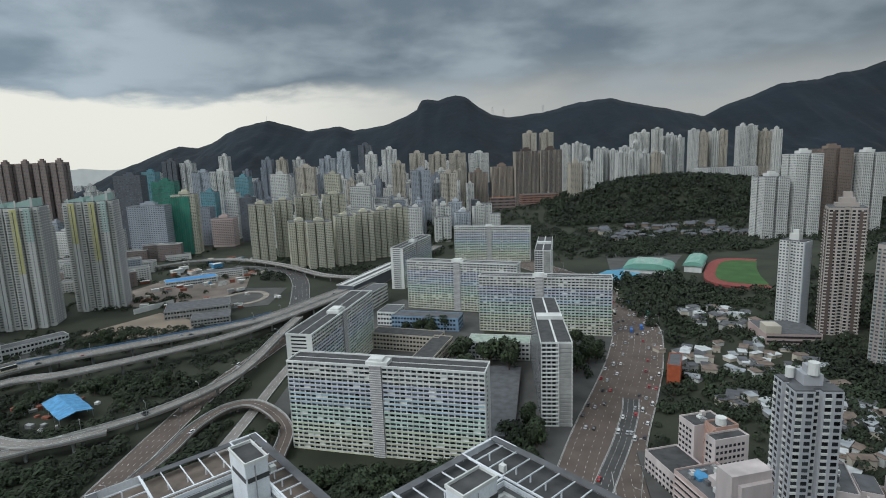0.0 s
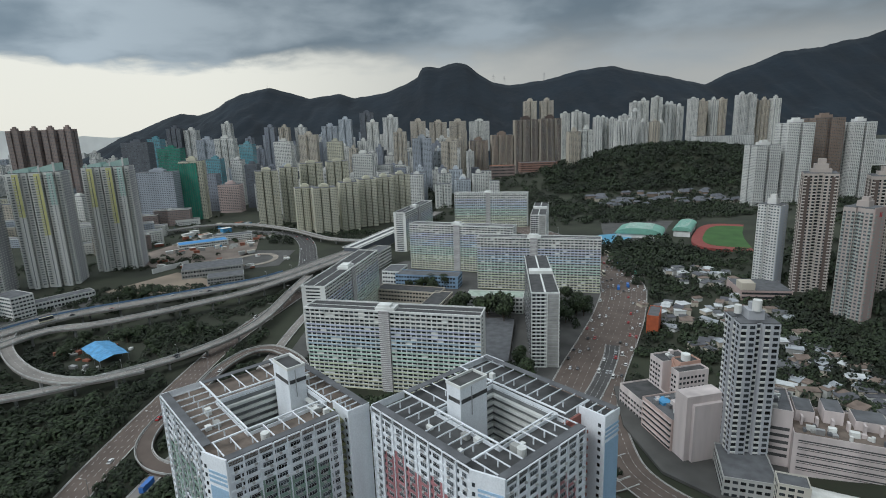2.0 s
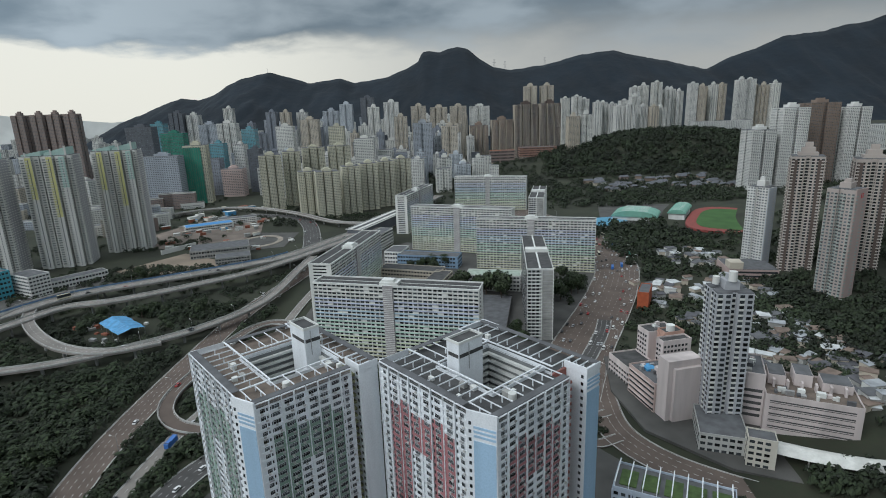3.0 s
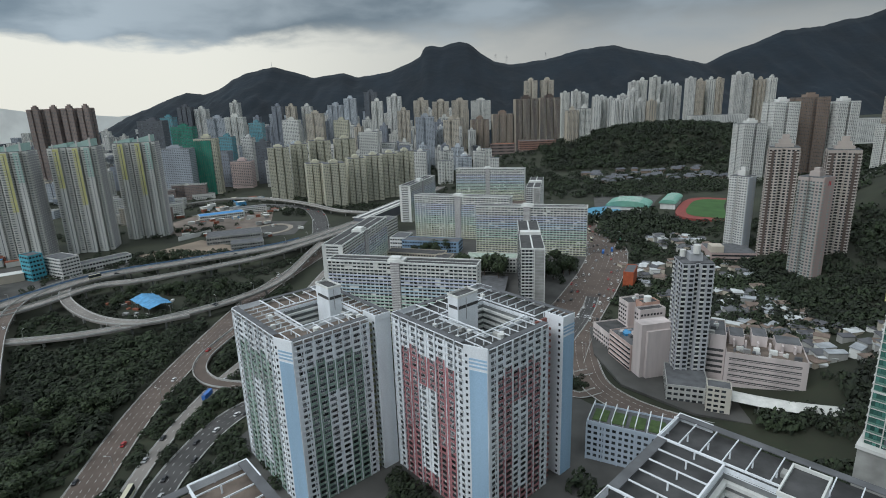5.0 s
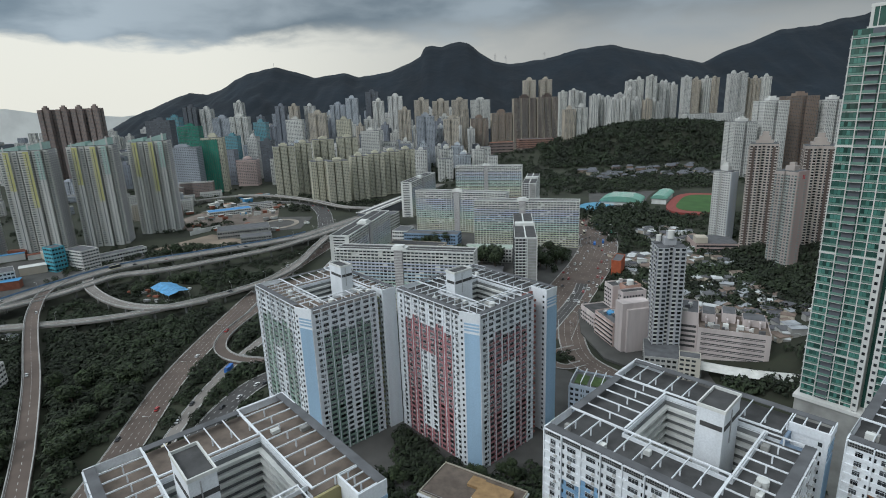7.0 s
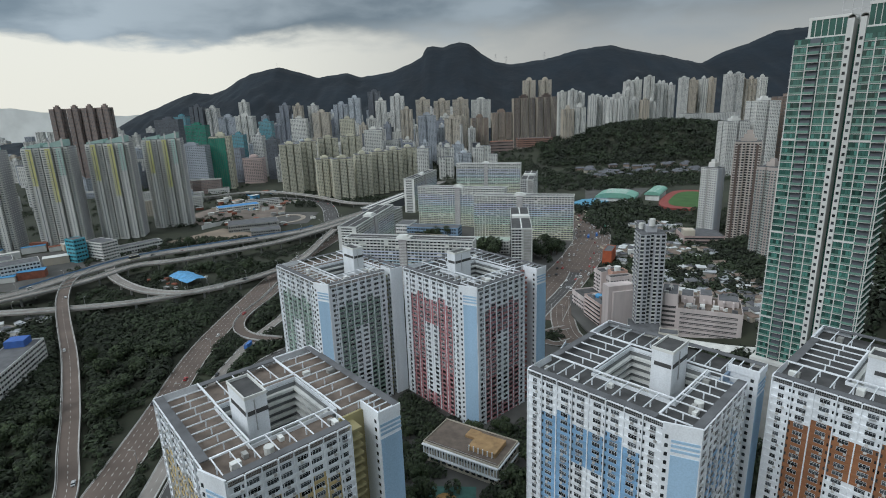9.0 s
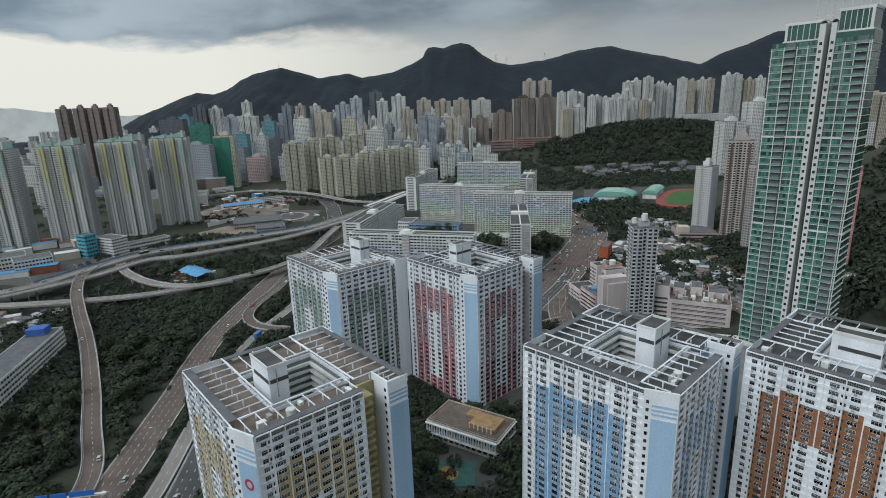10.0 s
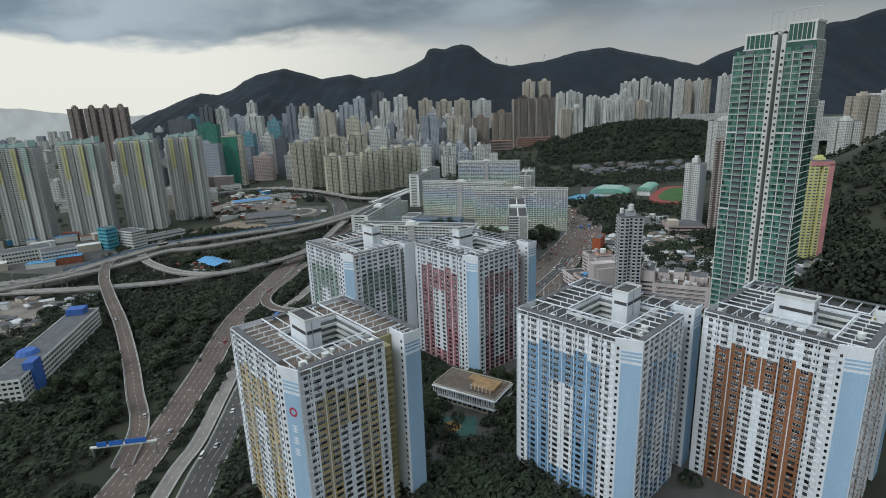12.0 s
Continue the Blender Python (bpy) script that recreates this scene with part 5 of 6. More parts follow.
road("west", "road_west", z_of([(-148, -240), (-152, -95), (-153, -58), (-161, 23), (-172, 110), (-172, 196), (-166, 300), (-150, 380), (-128, 470), (-95, 570), (-60, 680), (0, 830)], 0.12), 18, BROWNROAD, "worn brown trunk road with several lanes", lanes=5)
road("mid", "road_mid", z_of([(-118, -240), (-131, -95), (-131, -56), (-137, -3), (-143, 55), (-140, 120), (-128, 181), (-122, 250), (-118, 330), (-110, 420)], 0.25), 8, DECKROAD, "pale concrete bus lane", lanes=2)
road("dark", "road_south", z_of([(-98, -240), (-116, -95), (-118, -56), (-124, 0), (-126, 50), (-114, 96), (-82, 122), (-30, 130), (30, 128), (70, 132)], 0.2), 15, ASPHALT, "dark asphalt carriageway with queuing traffic", lanes=4)
road("flyover", "flyover", z_of([(-600, 150), (-461, 198), (-400, 228), (-372, 290), (-338, 352), (-270, 396), (-201, 440), (-166, 474), (-131, 538), (-88, 619), (-40, 730), (20, 900)], 10), 15, DECKROAD, "long curved concrete flyover with pale parapets", raised=True, lanes=4)
road("flyover2", "flyover", z_of([(-560, 120), (-440, 180), (-360, 255), (-329, 318), (-294, 332), (-261, 352), (-227, 378), (-189, 412), (-160, 455), (-118, 530), (-74, 619)], 9.5), 12, DECKROAD, "second curved concrete flyover beside the first", raised=True, lanes=3)
road("low", "flyover", z_of([(-560, 178), (-419, 188), (-343, 192), (-267, 205), (-215, 235), (-180, 266), (-155, 307), (-146, 347), (-142, 420), (-137, 476)], 7.5), 9, DECKROAD, "single concrete flyover with pale parapets", raised=True, lanes=2)
road("loop", "ramp_loop", z_of([(-200, 236), (-232, 222), (-270, 232), (-310, 262), (-345, 302), (-362, 345), (-345, 372), (-300, 378)], 8.6), 9, DECKROAD, "tight concrete ramp loop", raised=True, lanes=2)
road("ramp", "ramp", [(-160, -75, 0.4), (-170, -40, 0.5), (-191, -5, 2.0), (-215, 35, 4.0), (-256, 98, 6.5), (-306, 168, 8.5), (-342, 222, 9.2), (-368, 275, 9.8), (-371, 322, 10), (-350, 365, 10)], 10, BROWNROAD, "narrow brown ramp climbing to the flyover", raised=True, lanes=2)
road("brown_loop", "ramp_loop", [(-86, 205, 3.2), (-88, 232, 4), (-100, 254, 5), (-121, 273, 5), (-138, 268, 5), (-149, 244, 4.5), (-152, 215, 4), (-157, 190, 3.5), (-160, 168, 3), (-157, 150, 2.8), (-149, 137, 2.4), (-137, 129, 1.8), (-118, 126, 0.5)], 9, BROWNROAD, "brown curved ramp loop round trees", raised=True, lanes=2, pillars=18)
road("north", "road_north", z_of([(-330, 820), (-280, 800), (-225, 770), (-190, 700), (-165, 600), (-150, 520)], 0.14), 24, ASPHALT, "curved asphalt road round a garden", lanes=5)
road("north2", "flyover", z_of([(-480, 800), (-400, 860), (-320, 850), (-230, 780), (-150, 690), (-80, 660)], 7), 11, DECKROAD, "curved concrete flyover in front of the cream towers", raised=True, lanes=3)

# blue noise barrier beside the flyover
bl = ROADS["flyover"]
bar_ = Shape()
strip(bar_, bl[0][18:58], bl[1][18:58], -8.6, -8.3, -1, 2.6)
solo("noise_barrier", bar_, mat("blue_barrier_panel", (0.10, 0.19, 0.33), 0.6, 0.25, 0.2, 2), "long blue noise barrier beside the flyover", "barrier")

# paved ground patches
for key, poly, m, lab in (("pavement", [(-130, -170), (150, -190), (190, -60), (110, 60), (60, 130), (-80, 130), (-110, 60)], PAVING, "grey paved estate ground"),
                          ("pavement", [(20, 190), (70, 180), (110, 230), (185, 380), (175, 420), (90, 420), (40, 340)], PAVING, "paved court between the slab blocks"),
                          ("pavement", [(-110, 260), (40, 240), (60, 480), (-30, 560), (-100, 480)], PAVING, "paved court between the slab blocks"),
                          ("sand", [(-365, 470), (-318, 545), (-255, 500), (-245, 455), (-330, 445)], mat("bare_earth", (0.26, 0.21, 0.16), 0.95, 0.3, 0.03, 0.8), "bare earth site"),
                          ("sand", [(-440, 600), (-390, 780), (-280, 760), (-250, 640), (-300, 560)], mat("building_site_earth", (0.22, 0.18, 0.15), 0.95, 0.4, 0.03, 0.5), "churned earth of a building site"),
                          ("pavement", [(-280, 540), (-195, 560), (-195, 650), (-260, 660)], PAVING, "garden paving"),
                          ("pavement", [(118, 195), (108, 150), (112, 108), (140, 74), (250, 20), (262, 60), (228, 110), (215, 160), (160, 190)], PAVING, "stained yards between low factory blocks"),
                          ("pavement", [(250, 620), (380, 560), (420, 760), (300, 800)], PAVING, "paved sports ground"),
                          ("yard", [(-420, 110), (-330, 95), (-330, 170), (-420, 200)], mat("site_yard", (0.25, 0.22, 0.19), 0.95, 0.4, 0.05, 0.6), "cluttered yard"),
                          ("pavement", [(-560, 300), (-420, 270), (-340, 420), (-380, 470), (-520, 430)], PAVING, "paved yard round low shops")):
    z = land(sum(p[0] for p in poly) / len(poly), sum(p[1] for p in poly) / len(poly)) + 0.35
    solo(key, Shape().prism(poly, z - 1.5, z), m, lab, "pavement", kind="structure")


# ---- low buildings ----
def low_block(name, x, y, w, d, h, ang, wall, label, roof=None, band=True, floors=2, category="building"):
    t = thing(name, pose(x, y, land(x, y), 0, 0, ang), label, category)
    part("wall", Shape().box(-w / 2, -d / 2, 0, w / 2, d / 2, h), wall, t)
    part("roof", Shape().box(-w / 2 + 0.4, -d / 2 + 0.4, h, w / 2 - 0.4, d / 2 - 0.4, h + 0.25), roof or ROOFGREY, t)
    e = Shape().box(-w / 2, -d / 2, h, w / 2, -d / 2 + 0.35, h + 0.8).box(-w / 2, d / 2 - 0.35, h, w / 2, d / 2, h + 0.8)
    e.box(-w / 2, -d / 2 + 0.35, h, -w / 2 + 0.35, d / 2 - 0.35, h + 0.8).box(w / 2 - 0.35, -d / 2 + 0.35, h, w / 2, d / 2 - 0.35, h + 0.8)
    part("parapet", e, wall, t)
    if band:
        g = Shape()
        fh = h / floors
        for f in range(floors):
            for k in range(int(w / 3.2)):
                g.box(-w / 2 + 0.7 + k * 3.2, -d / 2 - 0.06, f * fh + fh * 0.35, -w / 2 + 2.9 + k * 3.2, -d / 2, f * fh + fh * 0.8)
            for k in range(int(d / 3.2)):
                g.box(-w / 2 - 0.06, -d / 2 + 0.7 + k * 3.2, f * fh + fh * 0.35, -w / 2, -d / 2 + 2.9 + k * 3.2, f * fh + fh * 0.8)
                g.box(w / 2, -d / 2 + 0.7 + k * 3.2, f * fh + fh * 0.35, w / 2 + 0.06, -d / 2 + 2.9 + k * 3.2, f * fh + fh * 0.8)
        part("glazing", g, GLASS, t, kind="stuff")
    return t


BLUEWALL = mat("blue_painted_wall", (0.22, 0.33, 0.46), 0.8, 0.2, 0.2, 1.5)
low_block("school_building", 0, 445, 70, 20, 13, -17, BLUEWALL, "low school block with blue window bands", floors=3)
low_block("school_building", -38, 470, 20, 30, 14, -17, OFFWHITE, "pale school wing beside the blue block", floors=3)
low_block("school_building", -18, 385, 66, 18, 15, -20, BEIGE, "low beige block with a dark flat roof", roof=ROOFDARK, floors=4)
low_block("school_building", 2, 335, 17, 74, 15, -20, BEIGE, "low beige block with a dark flat roof", roof=ROOFDARK, floors=4)
low_block("school_building", 62, 356, 52, 20, 15, -13, NEARWHITE, "white school block with a pale green roof", roof=mat("pale_green_roof", (0.38, 0.45, 0.38), 0.9, 0.3), floors=4)
low_block("school_building", -72, 520, 18, 90, 20, -20, PALEGREY, "grey low block beside the viaduct", floors=5)
low_block("podium_block", 50, 268, 26, 110, 4, -12, PAVING, "low podium deck with playing courts", band=False)
# hall between the towers
h = low_block("community_hall", 15, -24, 40, 22, 10, -33, mat("cream_hall_paint", (0.48, 0.44, 0.36), 0.85, 0.25, 0.2, 2), "cream two-storey hall with brown roof plant", roof=TERRACOTTA, floors=2)
part("roof_plant", Shape().box(2, -6, 10.25, 16, 6, 12.5).box(-4, 2, 10.25, 2, 8, 11.5), mat("ochre_brown_paint", (0.42, 0.27, 0.13), 0.85, 0.3), h, "ochre roof plant")
for k in range(27):
    part("sun_fin", Shape().box(-19.6 + k * 1.5, -11.9, 4.6, -19.3 + k * 1.5, -11.1, 9.2), WHITE, h)
for z in (4.0, 9.2):
    part("floor_band", Shape().box(-20.2, -12.2, z, 20.2, -11.05, z + 0.7), WHITE, h)
    part("floor_band", Shape().box(20.05, -11, z, 20.7, 11, z + 0.7), WHITE, h)
for k in range(6):
    part("roof_fin", Shape().box(2.5 + k * 2.4, -6.6, 10.3, 2.9 + k * 2.4, -6.05, 13.2), WHITE, h)
part("roof_rail", Shape().box(-19.5, -10.8, 11.6, 19.5, -10.65, 11.75), METAL, h)
# white school on the west side, with blue stair towers
s = low_block("school_building", -272, 42, 20, 122, 19, 12, NEARWHITE, "long white school block with blue stair towers", floors=6)
DEEPBLUE = mat("deep_blue_paint", (0.05, 0.13, 0.42), 0.7, 0.2)
part("stair_tower", Shape().box(6, -48, 0, 12, -38, 24), DEEPBLUE, s, "deep blue stair tower")
part("stair_tower", Shape().box(-8, 48, 19.3, 4, 58, 24), DEEPBLUE, s, "deep blue stair tower")
part("roof_canopy", Shape().tube((-4, -20, 19.3), (-4, -20, 22), 7, 5, 12), DEEPBLUE, s, "blue domed roof canopy")
low_block("shop_building", -408, 396, 20, 34, 22, 62, NEARWHITE, "white shop building with slatted side", floors=6)
low_block("shop_building", -432, 386, 14, 18, 28, 62, mat("turquoise_cladding", (0.08, 0.38, 0.48), 0.5, 0.2), "turquoise clad shop building beside the flyover", floors=6)
low_block("shop_building", -384, 428, 58, 16, 9, 50, NEARWHITE, "long white low building with blue windows", floors=2)
low_block("shop_building", -460, 330, 36, 28, 16, 40, NEARWHITE, "white low block with dark front", floors=4)
low_block("shop_building", -510, 345, 50, 30, 14, 40, OFFWHITE, "pale low block with roof garden", floors=3)
low_block("site_office", -350, 705, 70, 26, 8, 30, OFFWHITE, "site building with a bright blue roof", roof=mat("bright_blue_roof", (0.06, 0.28, 0.62), 0.5, 0.2), floors=2)
low_block("site_office", -320, 750, 60, 20, 9, 20, NEARWHITE, "white stacked site cabins on bare earth", floors=3)
low_block("concrete_structure", -270, 540, 70, 40, 10, 20, CONCRETE, "half-built grey concrete structure", floors=2)
low_block("concrete_structure", -240, 500, 40, 26, 7, 20, CONCRETE, "half-built grey concrete structure", floors=2)
low_block("site_hoarding", -335, 565, 50, 2, 5, 58, NEARWHITE, "long white hoarding round a building site", band=False)
rs = random.Random(12)
CLUTTER = [NEARWHITE, OFFWHITE, PALEGREY, CONCRETE, BEIGE, mat("blue_sheet", (0.08, 0.30, 0.55), 0.6, 0.2, 0.4, 2), mat("rust_red_sheet", (0.28, 0.10, 0.06), 0.8, 0.3)]
for x0, x1, y0, y1, n, big_ in ((-430, -250, 560, 790, 46, 1.0), (-620, -440, 280, 470, 26, 2.2), (-480, -300, 760, 900, 30, 1.5), (-250, -190, 540, 620, 10, 0.6)):
    for _ in range(n):
        x, y = rs.uniform(x0, x1), rs.uniform(y0, y1)
        if any((p.x - x) ** 2 + (p.y - y) ** 2 < (width / 2 + 9) ** 2 for line, nor, width in ROADS.values() for p in line[::3]):
            continue
        t = thing("site_cabin", pose(x, y, 0, 0, 0, rs.uniform(0, 60)), "small site cabin with a flat sheet roof", "cabin", "cabins and stores on open ground")
        w, d, h = rs.uniform(5, 13) * big_, rs.uniform(3, 7) * big_, rs.uniform(2.6, 5) * big_
        part("wall", Shape().box(-w / 2, -d / 2, 0, w / 2, d / 2, h), rs.choice(CLUTTER), t)
        part("sheet_roof", Shape().box(-w / 2 - 0.3, -d / 2 - 0.3, h, w / 2 + 0.3, d / 2 + 0.3, h + 0.25), rs.choice(CLUTTER), t)
# north garden
ring = Shape()
for k in range(28):
    a0, a1 = 2 * math.pi * k / 28, 2 * math.pi * (k + 1) / 28
    ring.prism([(-238 + r * math.cos(a), 600 + r * 1.2 * math.sin(a)) for r, a in ((24, a0), (24, a1), (31, a1), (31, a0))][::-1], -0.2, 0.5)
solo("garden_path", ring, mat("sandy_paving", (0.32, 0.28, 0.23), 0.9, 0.3, 0.1, 1), "ring-shaped sandy garden path", "path", kind="structure")
# temple and villas
low_block("temple", 208, 1385, 70, 26, 34, 0, REDBROWN, "red temple with orange tiled roofs", roof=mat("orange_tile_roof", (0.42, 0.14, 0.06), 0.8, 0.3), floors=4)
low_block("mall", 300, 1350, 100, 40, 24, 0, mat("brick_red_tile", (0.3, 0.17, 0.13), 0.85, 0.3), "brick red shopping block", floors=4)
rv = random.Random(9)
VROOF = mat("grey_villa_roof", (0.13, 0.135, 0.15), 0.85, 0.35, 0.2, 1.5)
for k in range(58):
    x, y = rv.uniform(350, 640), rv.uniform(935, 1090)
    t = thing("village_house", pose(x, y, land(x, y) - 1, 0, 0, rv.uniform(-30, 30)), "low village house with a grey pitched roof among trees", "house", "houses among trees")
    w, d, hh = rv.uniform(12, 24), rv.uniform(8, 12), rv.uniform(5, 8)
    part("wall", Shape().box(-w / 2, -d / 2, 0, w / 2, d / 2, hh), rv.choice([BEIGE, BROWN, PALEGREY, REDBROWN]), t)
    r = Shape()
    r.v = [(-w / 2 - 1, -d / 2 - 1, hh), (w / 2 + 1, -d / 2 - 1, hh), (w / 2 + 1, d / 2 + 1, hh), (-w / 2 - 1, d / 2 + 1, hh), (-w / 2 + 2, 0, hh + 3.5), (w / 2 - 2, 0, hh + 3.5)]
    r.f = [(0, 1, 5, 4), (1, 2, 5), (2, 3, 4, 5), (3, 0, 4), (3, 2, 1, 0)]
    part("roof", r, VROOF, t)
SHEET = [mat("rusty_sheet_roof", (0.20, 0.15, 0.12), 0.8, 0.4, 0.2, 1.5), mat("grey_sheet_roof", (0.36, 0.38, 0.40), 0.7, 0.35, 0.2, 1.5), mat("white_sheet_roof", (0.58, 0.6, 0.6), 0.7, 0.3, 0.2, 1.5), ROOFGREY, mat("dark_sheet_roof", (0.10, 0.10, 0.11), 0.8, 0.3, 0.2, 1.5)]


def shanty(x, y, w, d, h, ang, roof, lean):
    t = thing("village_hut", pose(x, y, land(x, y) - 0.5, 0, 0, ang), "small hut with a patched sheet roof", "hut", "huts of the squatter village")
    part("wall", Shape().box(-w / 2, -d / 2, 0, w / 2, d / 2, h), rv.choice([BEIGE, CONCRETE, OFFWHITE]), t)
    r = Shape()
    r.v = [(-w / 2 - .4, -d / 2 - .4, h), (w / 2 + .4, -d / 2 - .4, h), (w / 2 + .4, d / 2 + .4, h + lean), (-w / 2 - .4, d / 2 + .4, h + lean)]
    r.v += [(a, b, c + 0.25) for a, b, c in r.v]
    r.f = [(3, 2, 1, 0), (4, 5, 6, 7), (0, 1, 5, 4), (1, 2, 6, 5), (2, 3, 7, 6), (3, 0, 4, 7)]
    part("sheet_roof", r, roof, t)
    if rv.random() < 0.5:
        part("door", Shape().box(-0.5, -d / 2 - 0.08, 0, 0.5, -d / 2 - 0.01, 2.0), BARK, t)


for x0, x1, y0, y1, n in ((195, 300, 285, 360, 60), (262, 320, 395, 460, 34), (196, 285, 150, 262, 84), (-410, -335, 105, 190, 34), (222, 300, 85, 150, 46)):
    for k in range(n):
        shanty(rv.uniform(x0, x1), rv.uniform(y0, y1), rv.uniform(5, 12), rv.uniform(4, 9), rv.uniform(2.6, 6.5), rv.uniform(-40, 40), rv.choice(SHEET), rv.uniform(0, 0.9))
low_block("apartment_block", 154, 78, 12, 9, 15, -25, wallmat("cream_tile", (0.56, 0.53, 0.46)), "small cream walk-up block", floors=5)
low_block("site_container", 183, 290, 9, 26, 16, -28, mat("orange_red_paint", (0.42, 0.10, 0.04), 0.7, 0.25), "orange-red panelled structure beside the road", band=False)
# small grey block between the towers
svc = thing("service_block", pose(72, 43, 0, 0, 0, -28), "blue-grey service block with planted strips under white roof beams", "building")
SVCWALL = wallmat("blue_grey_render", (0.42, 0.48, 0.56))
part("wall", Shape().box(0, 0, 0, 44, 17, 19.5), SVCWALL, svc)
roof_with_parapet(svc, 0, 0, 44, 17, 19.5, SVCWALL)
part("window_row", box_windows(0, 0, 44, 17, 1.0, 19, 2.8, 3.0), GLASS, svc, kind="stuff")
for k in range(5):
    part("roof_bed", Shape().box(2 + k * 8.4, 3, 19.75, 8.6 + k * 8.4, 13, 20.2), mat("roof_grass", (0.07, 0.115, 0.035), 0.9, 0.4), svc, "planted roof bed")
for k in range(9):
    part("roof_beam", Shape().box(0.6 + k * 5.2, 0.4, 22.2, 1.0 + k * 5.2, 16.6, 22.6), WHITE, svc)
    for y in (0.5, 16.2):
        part("roof_post", Shape().box(0.6 + k * 5.2, y, 19.75, 0.9 + k * 5.2, y + 0.3, 22.2), WHITE, svc)
for k in range(7):
    part("pilaster", Shape().box(-0.2 + k * 7.2, -0.5, 0, 0.4 + k * 7.2, -0.02, 19.5), SVCWALL, svc)


low_block("podium_block", 146, 99, 22, 28, 10, -20, wallmat("stained_grey_tile", (0.42, 0.42, 0.40)), "grey podium with shops below a grey tower", floors=3)
court = thing("playground", pose(2, -52, 0.45), "teal and orange ball court between the towers", "playground", kind="structure")
part("court_floor", Shape().prism([(-12, -8), (12, -10), (14, 8), (-10, 10)], -0.3, 0.05), mat("teal_court", (0.05, 0.13, 0.11), 0.9, 0.3), court)
part("court_circle", Shape().prism([(5 * math.cos(k * math.pi / 10), 5 * math.sin(k * math.pi / 10)) for k in range(20)], 0.05, 0.1), mat("orange_court", (0.36, 0.22, 0.08), 0.9, 0.3), court)

# stadium, pitch, pool
pitch = thing("sports_pitch", pose(428, 606, land(428, 606) + 0.8, 0, 0, -32), "green football pitch inside a red running track", "pitch", kind="structure")
oval = [(52 * (1 if math.cos(a) > 0 else -1) * abs(math.cos(a)) ** 0.6, 94 * (1 if math.sin(a) > 0 else -1) * abs(math.sin(a)) ** 0.6) for a in [2 * math.pi * k / 40 for k in range(40)]]
part("running_track", Shape().prism(oval, -3, 0.1), mat("red_track", (0.25, 0.06, 0.05), 0.9, 0.2), pitch)
part("turf", Shape().prism([(x * 0.74, y * 0.82) for x, y in oval], 0, 0.3), mat("turf", (0.045, 0.115, 0.025), 0.9, 0.25, 0.05, 1), pitch)


def vault(name, x, y, w, d, h, ang, label, wall_h=6):
    t = thing(name, pose(x, y, land(x, y), 0, 0, ang), label, "hall")
    part("wall", Shape().box(-w / 2, -d / 2, 0, w / 2, d / 2, wall_h), OFFWHITE, t)
    r = Shape()
    n = 12
    for k in range(n + 1):
        a = math.pi * k / n
        for yy in (-d / 2 - 2, d / 2 + 2):
            r.v.append((-(w / 2 + 2) * math.cos(a), yy, wall_h + h * math.sin(a)))
    r.f = [(2 * k, 2 * k + 2, 2 * k + 3, 2 * k + 1) for k in range(n)] + [tuple(2 * k for k in range(n + 1))[::-1], tuple(2 * k + 1 for k in range(n + 1))]
    part("roof", r, mat("pale_green_sheet_roof", (0.20, 0.42, 0.33), 0.5, 0.15, 0.1, 1.0), t, "pale green curved roof")
    seams = Shape()
    for k in range(8):
        yy = -d / 2 + d * k / 7
        seams.box(-w * 0.3, yy - 0.2, wall_h + h * 0.98, w * 0.3, yy + 0.2, wall_h + h * 1.02)
    part("roof_seam", seams, OFFWHITE, t)


vault("sports_hall", 316, 660, 62, 46, 9, -28, "white sports hall with a pale green vaulted roof")
vault("grandstand", 384, 662, 22, 70, 6, -32, "grandstand under a pale green roof", 9)
solo("pool", Shape().prism([(232, 640), (250, 604), (272, 622), (296, 640), (290, 674), (258, 668)], -1, 1.2), mat("pool_blue", (0.10, 0.36, 0.55), 0.3, 0.25, 0.1, 1.0), "bright blue swimming pool deck", "pool", kind="structure")

# station shed on the viaduct
st = thing("station_roof", pose(-75, 650, 0, 0, 0, 68), "long white station roof over the viaduct", "station")
part("roof", Shape().box(-75, -13, 15, 75, 13, 16), NEARWHITE, st)
part("roof_ridge", Shape().box(-75, -2, 16, 75, 2, 16.8).box(-75, -11, 16, 75, -10, 16.5).box(-75, 10, 16, 75, 11, 16.5), ROOFGREY, st)
part("wall", Shape().box(-74, -11, 0, 74, 11, 14.9), DARKGREY, st)

# blue tarpaulin shelter
tp = thing("tarpaulin_shelter", pose(-254, 281, 0, 0, 0, -42), "bright blue tarpaulin shelter over a scrap yard", "shelter")
s = Shape()
for i in range(13):
    for j in range(5):
        v = j / 4 - 0.5
        s.v.append((-21 + i * 3.5, v * 21, 8.2 - abs(v) * 5.0 + 0.35 * math.sin(i * 1.3 + j) + 0.25 * math.cos(i * 2.1)))
s.f = [(i * 5 + j, (i + 1) * 5 + j, (i + 1) * 5 + j + 1, i * 5 + j + 1) for i in range(12) for j in range(4)]
part("tarpaulin", s, mat("bright_blue_tarpaulin", (0.10, 0.33, 0.60), 0.5, 0.3, 0.3, 2), tp)
for i in range(4):
    for y in (-9.8, 9.8):
        part("post", Shape().tube((-20 + i * 13, y, -0.3), (-20 + i * 13, y, 5.6), 0.2, 0.2), METAL, tp)
qs = random.Random(4)
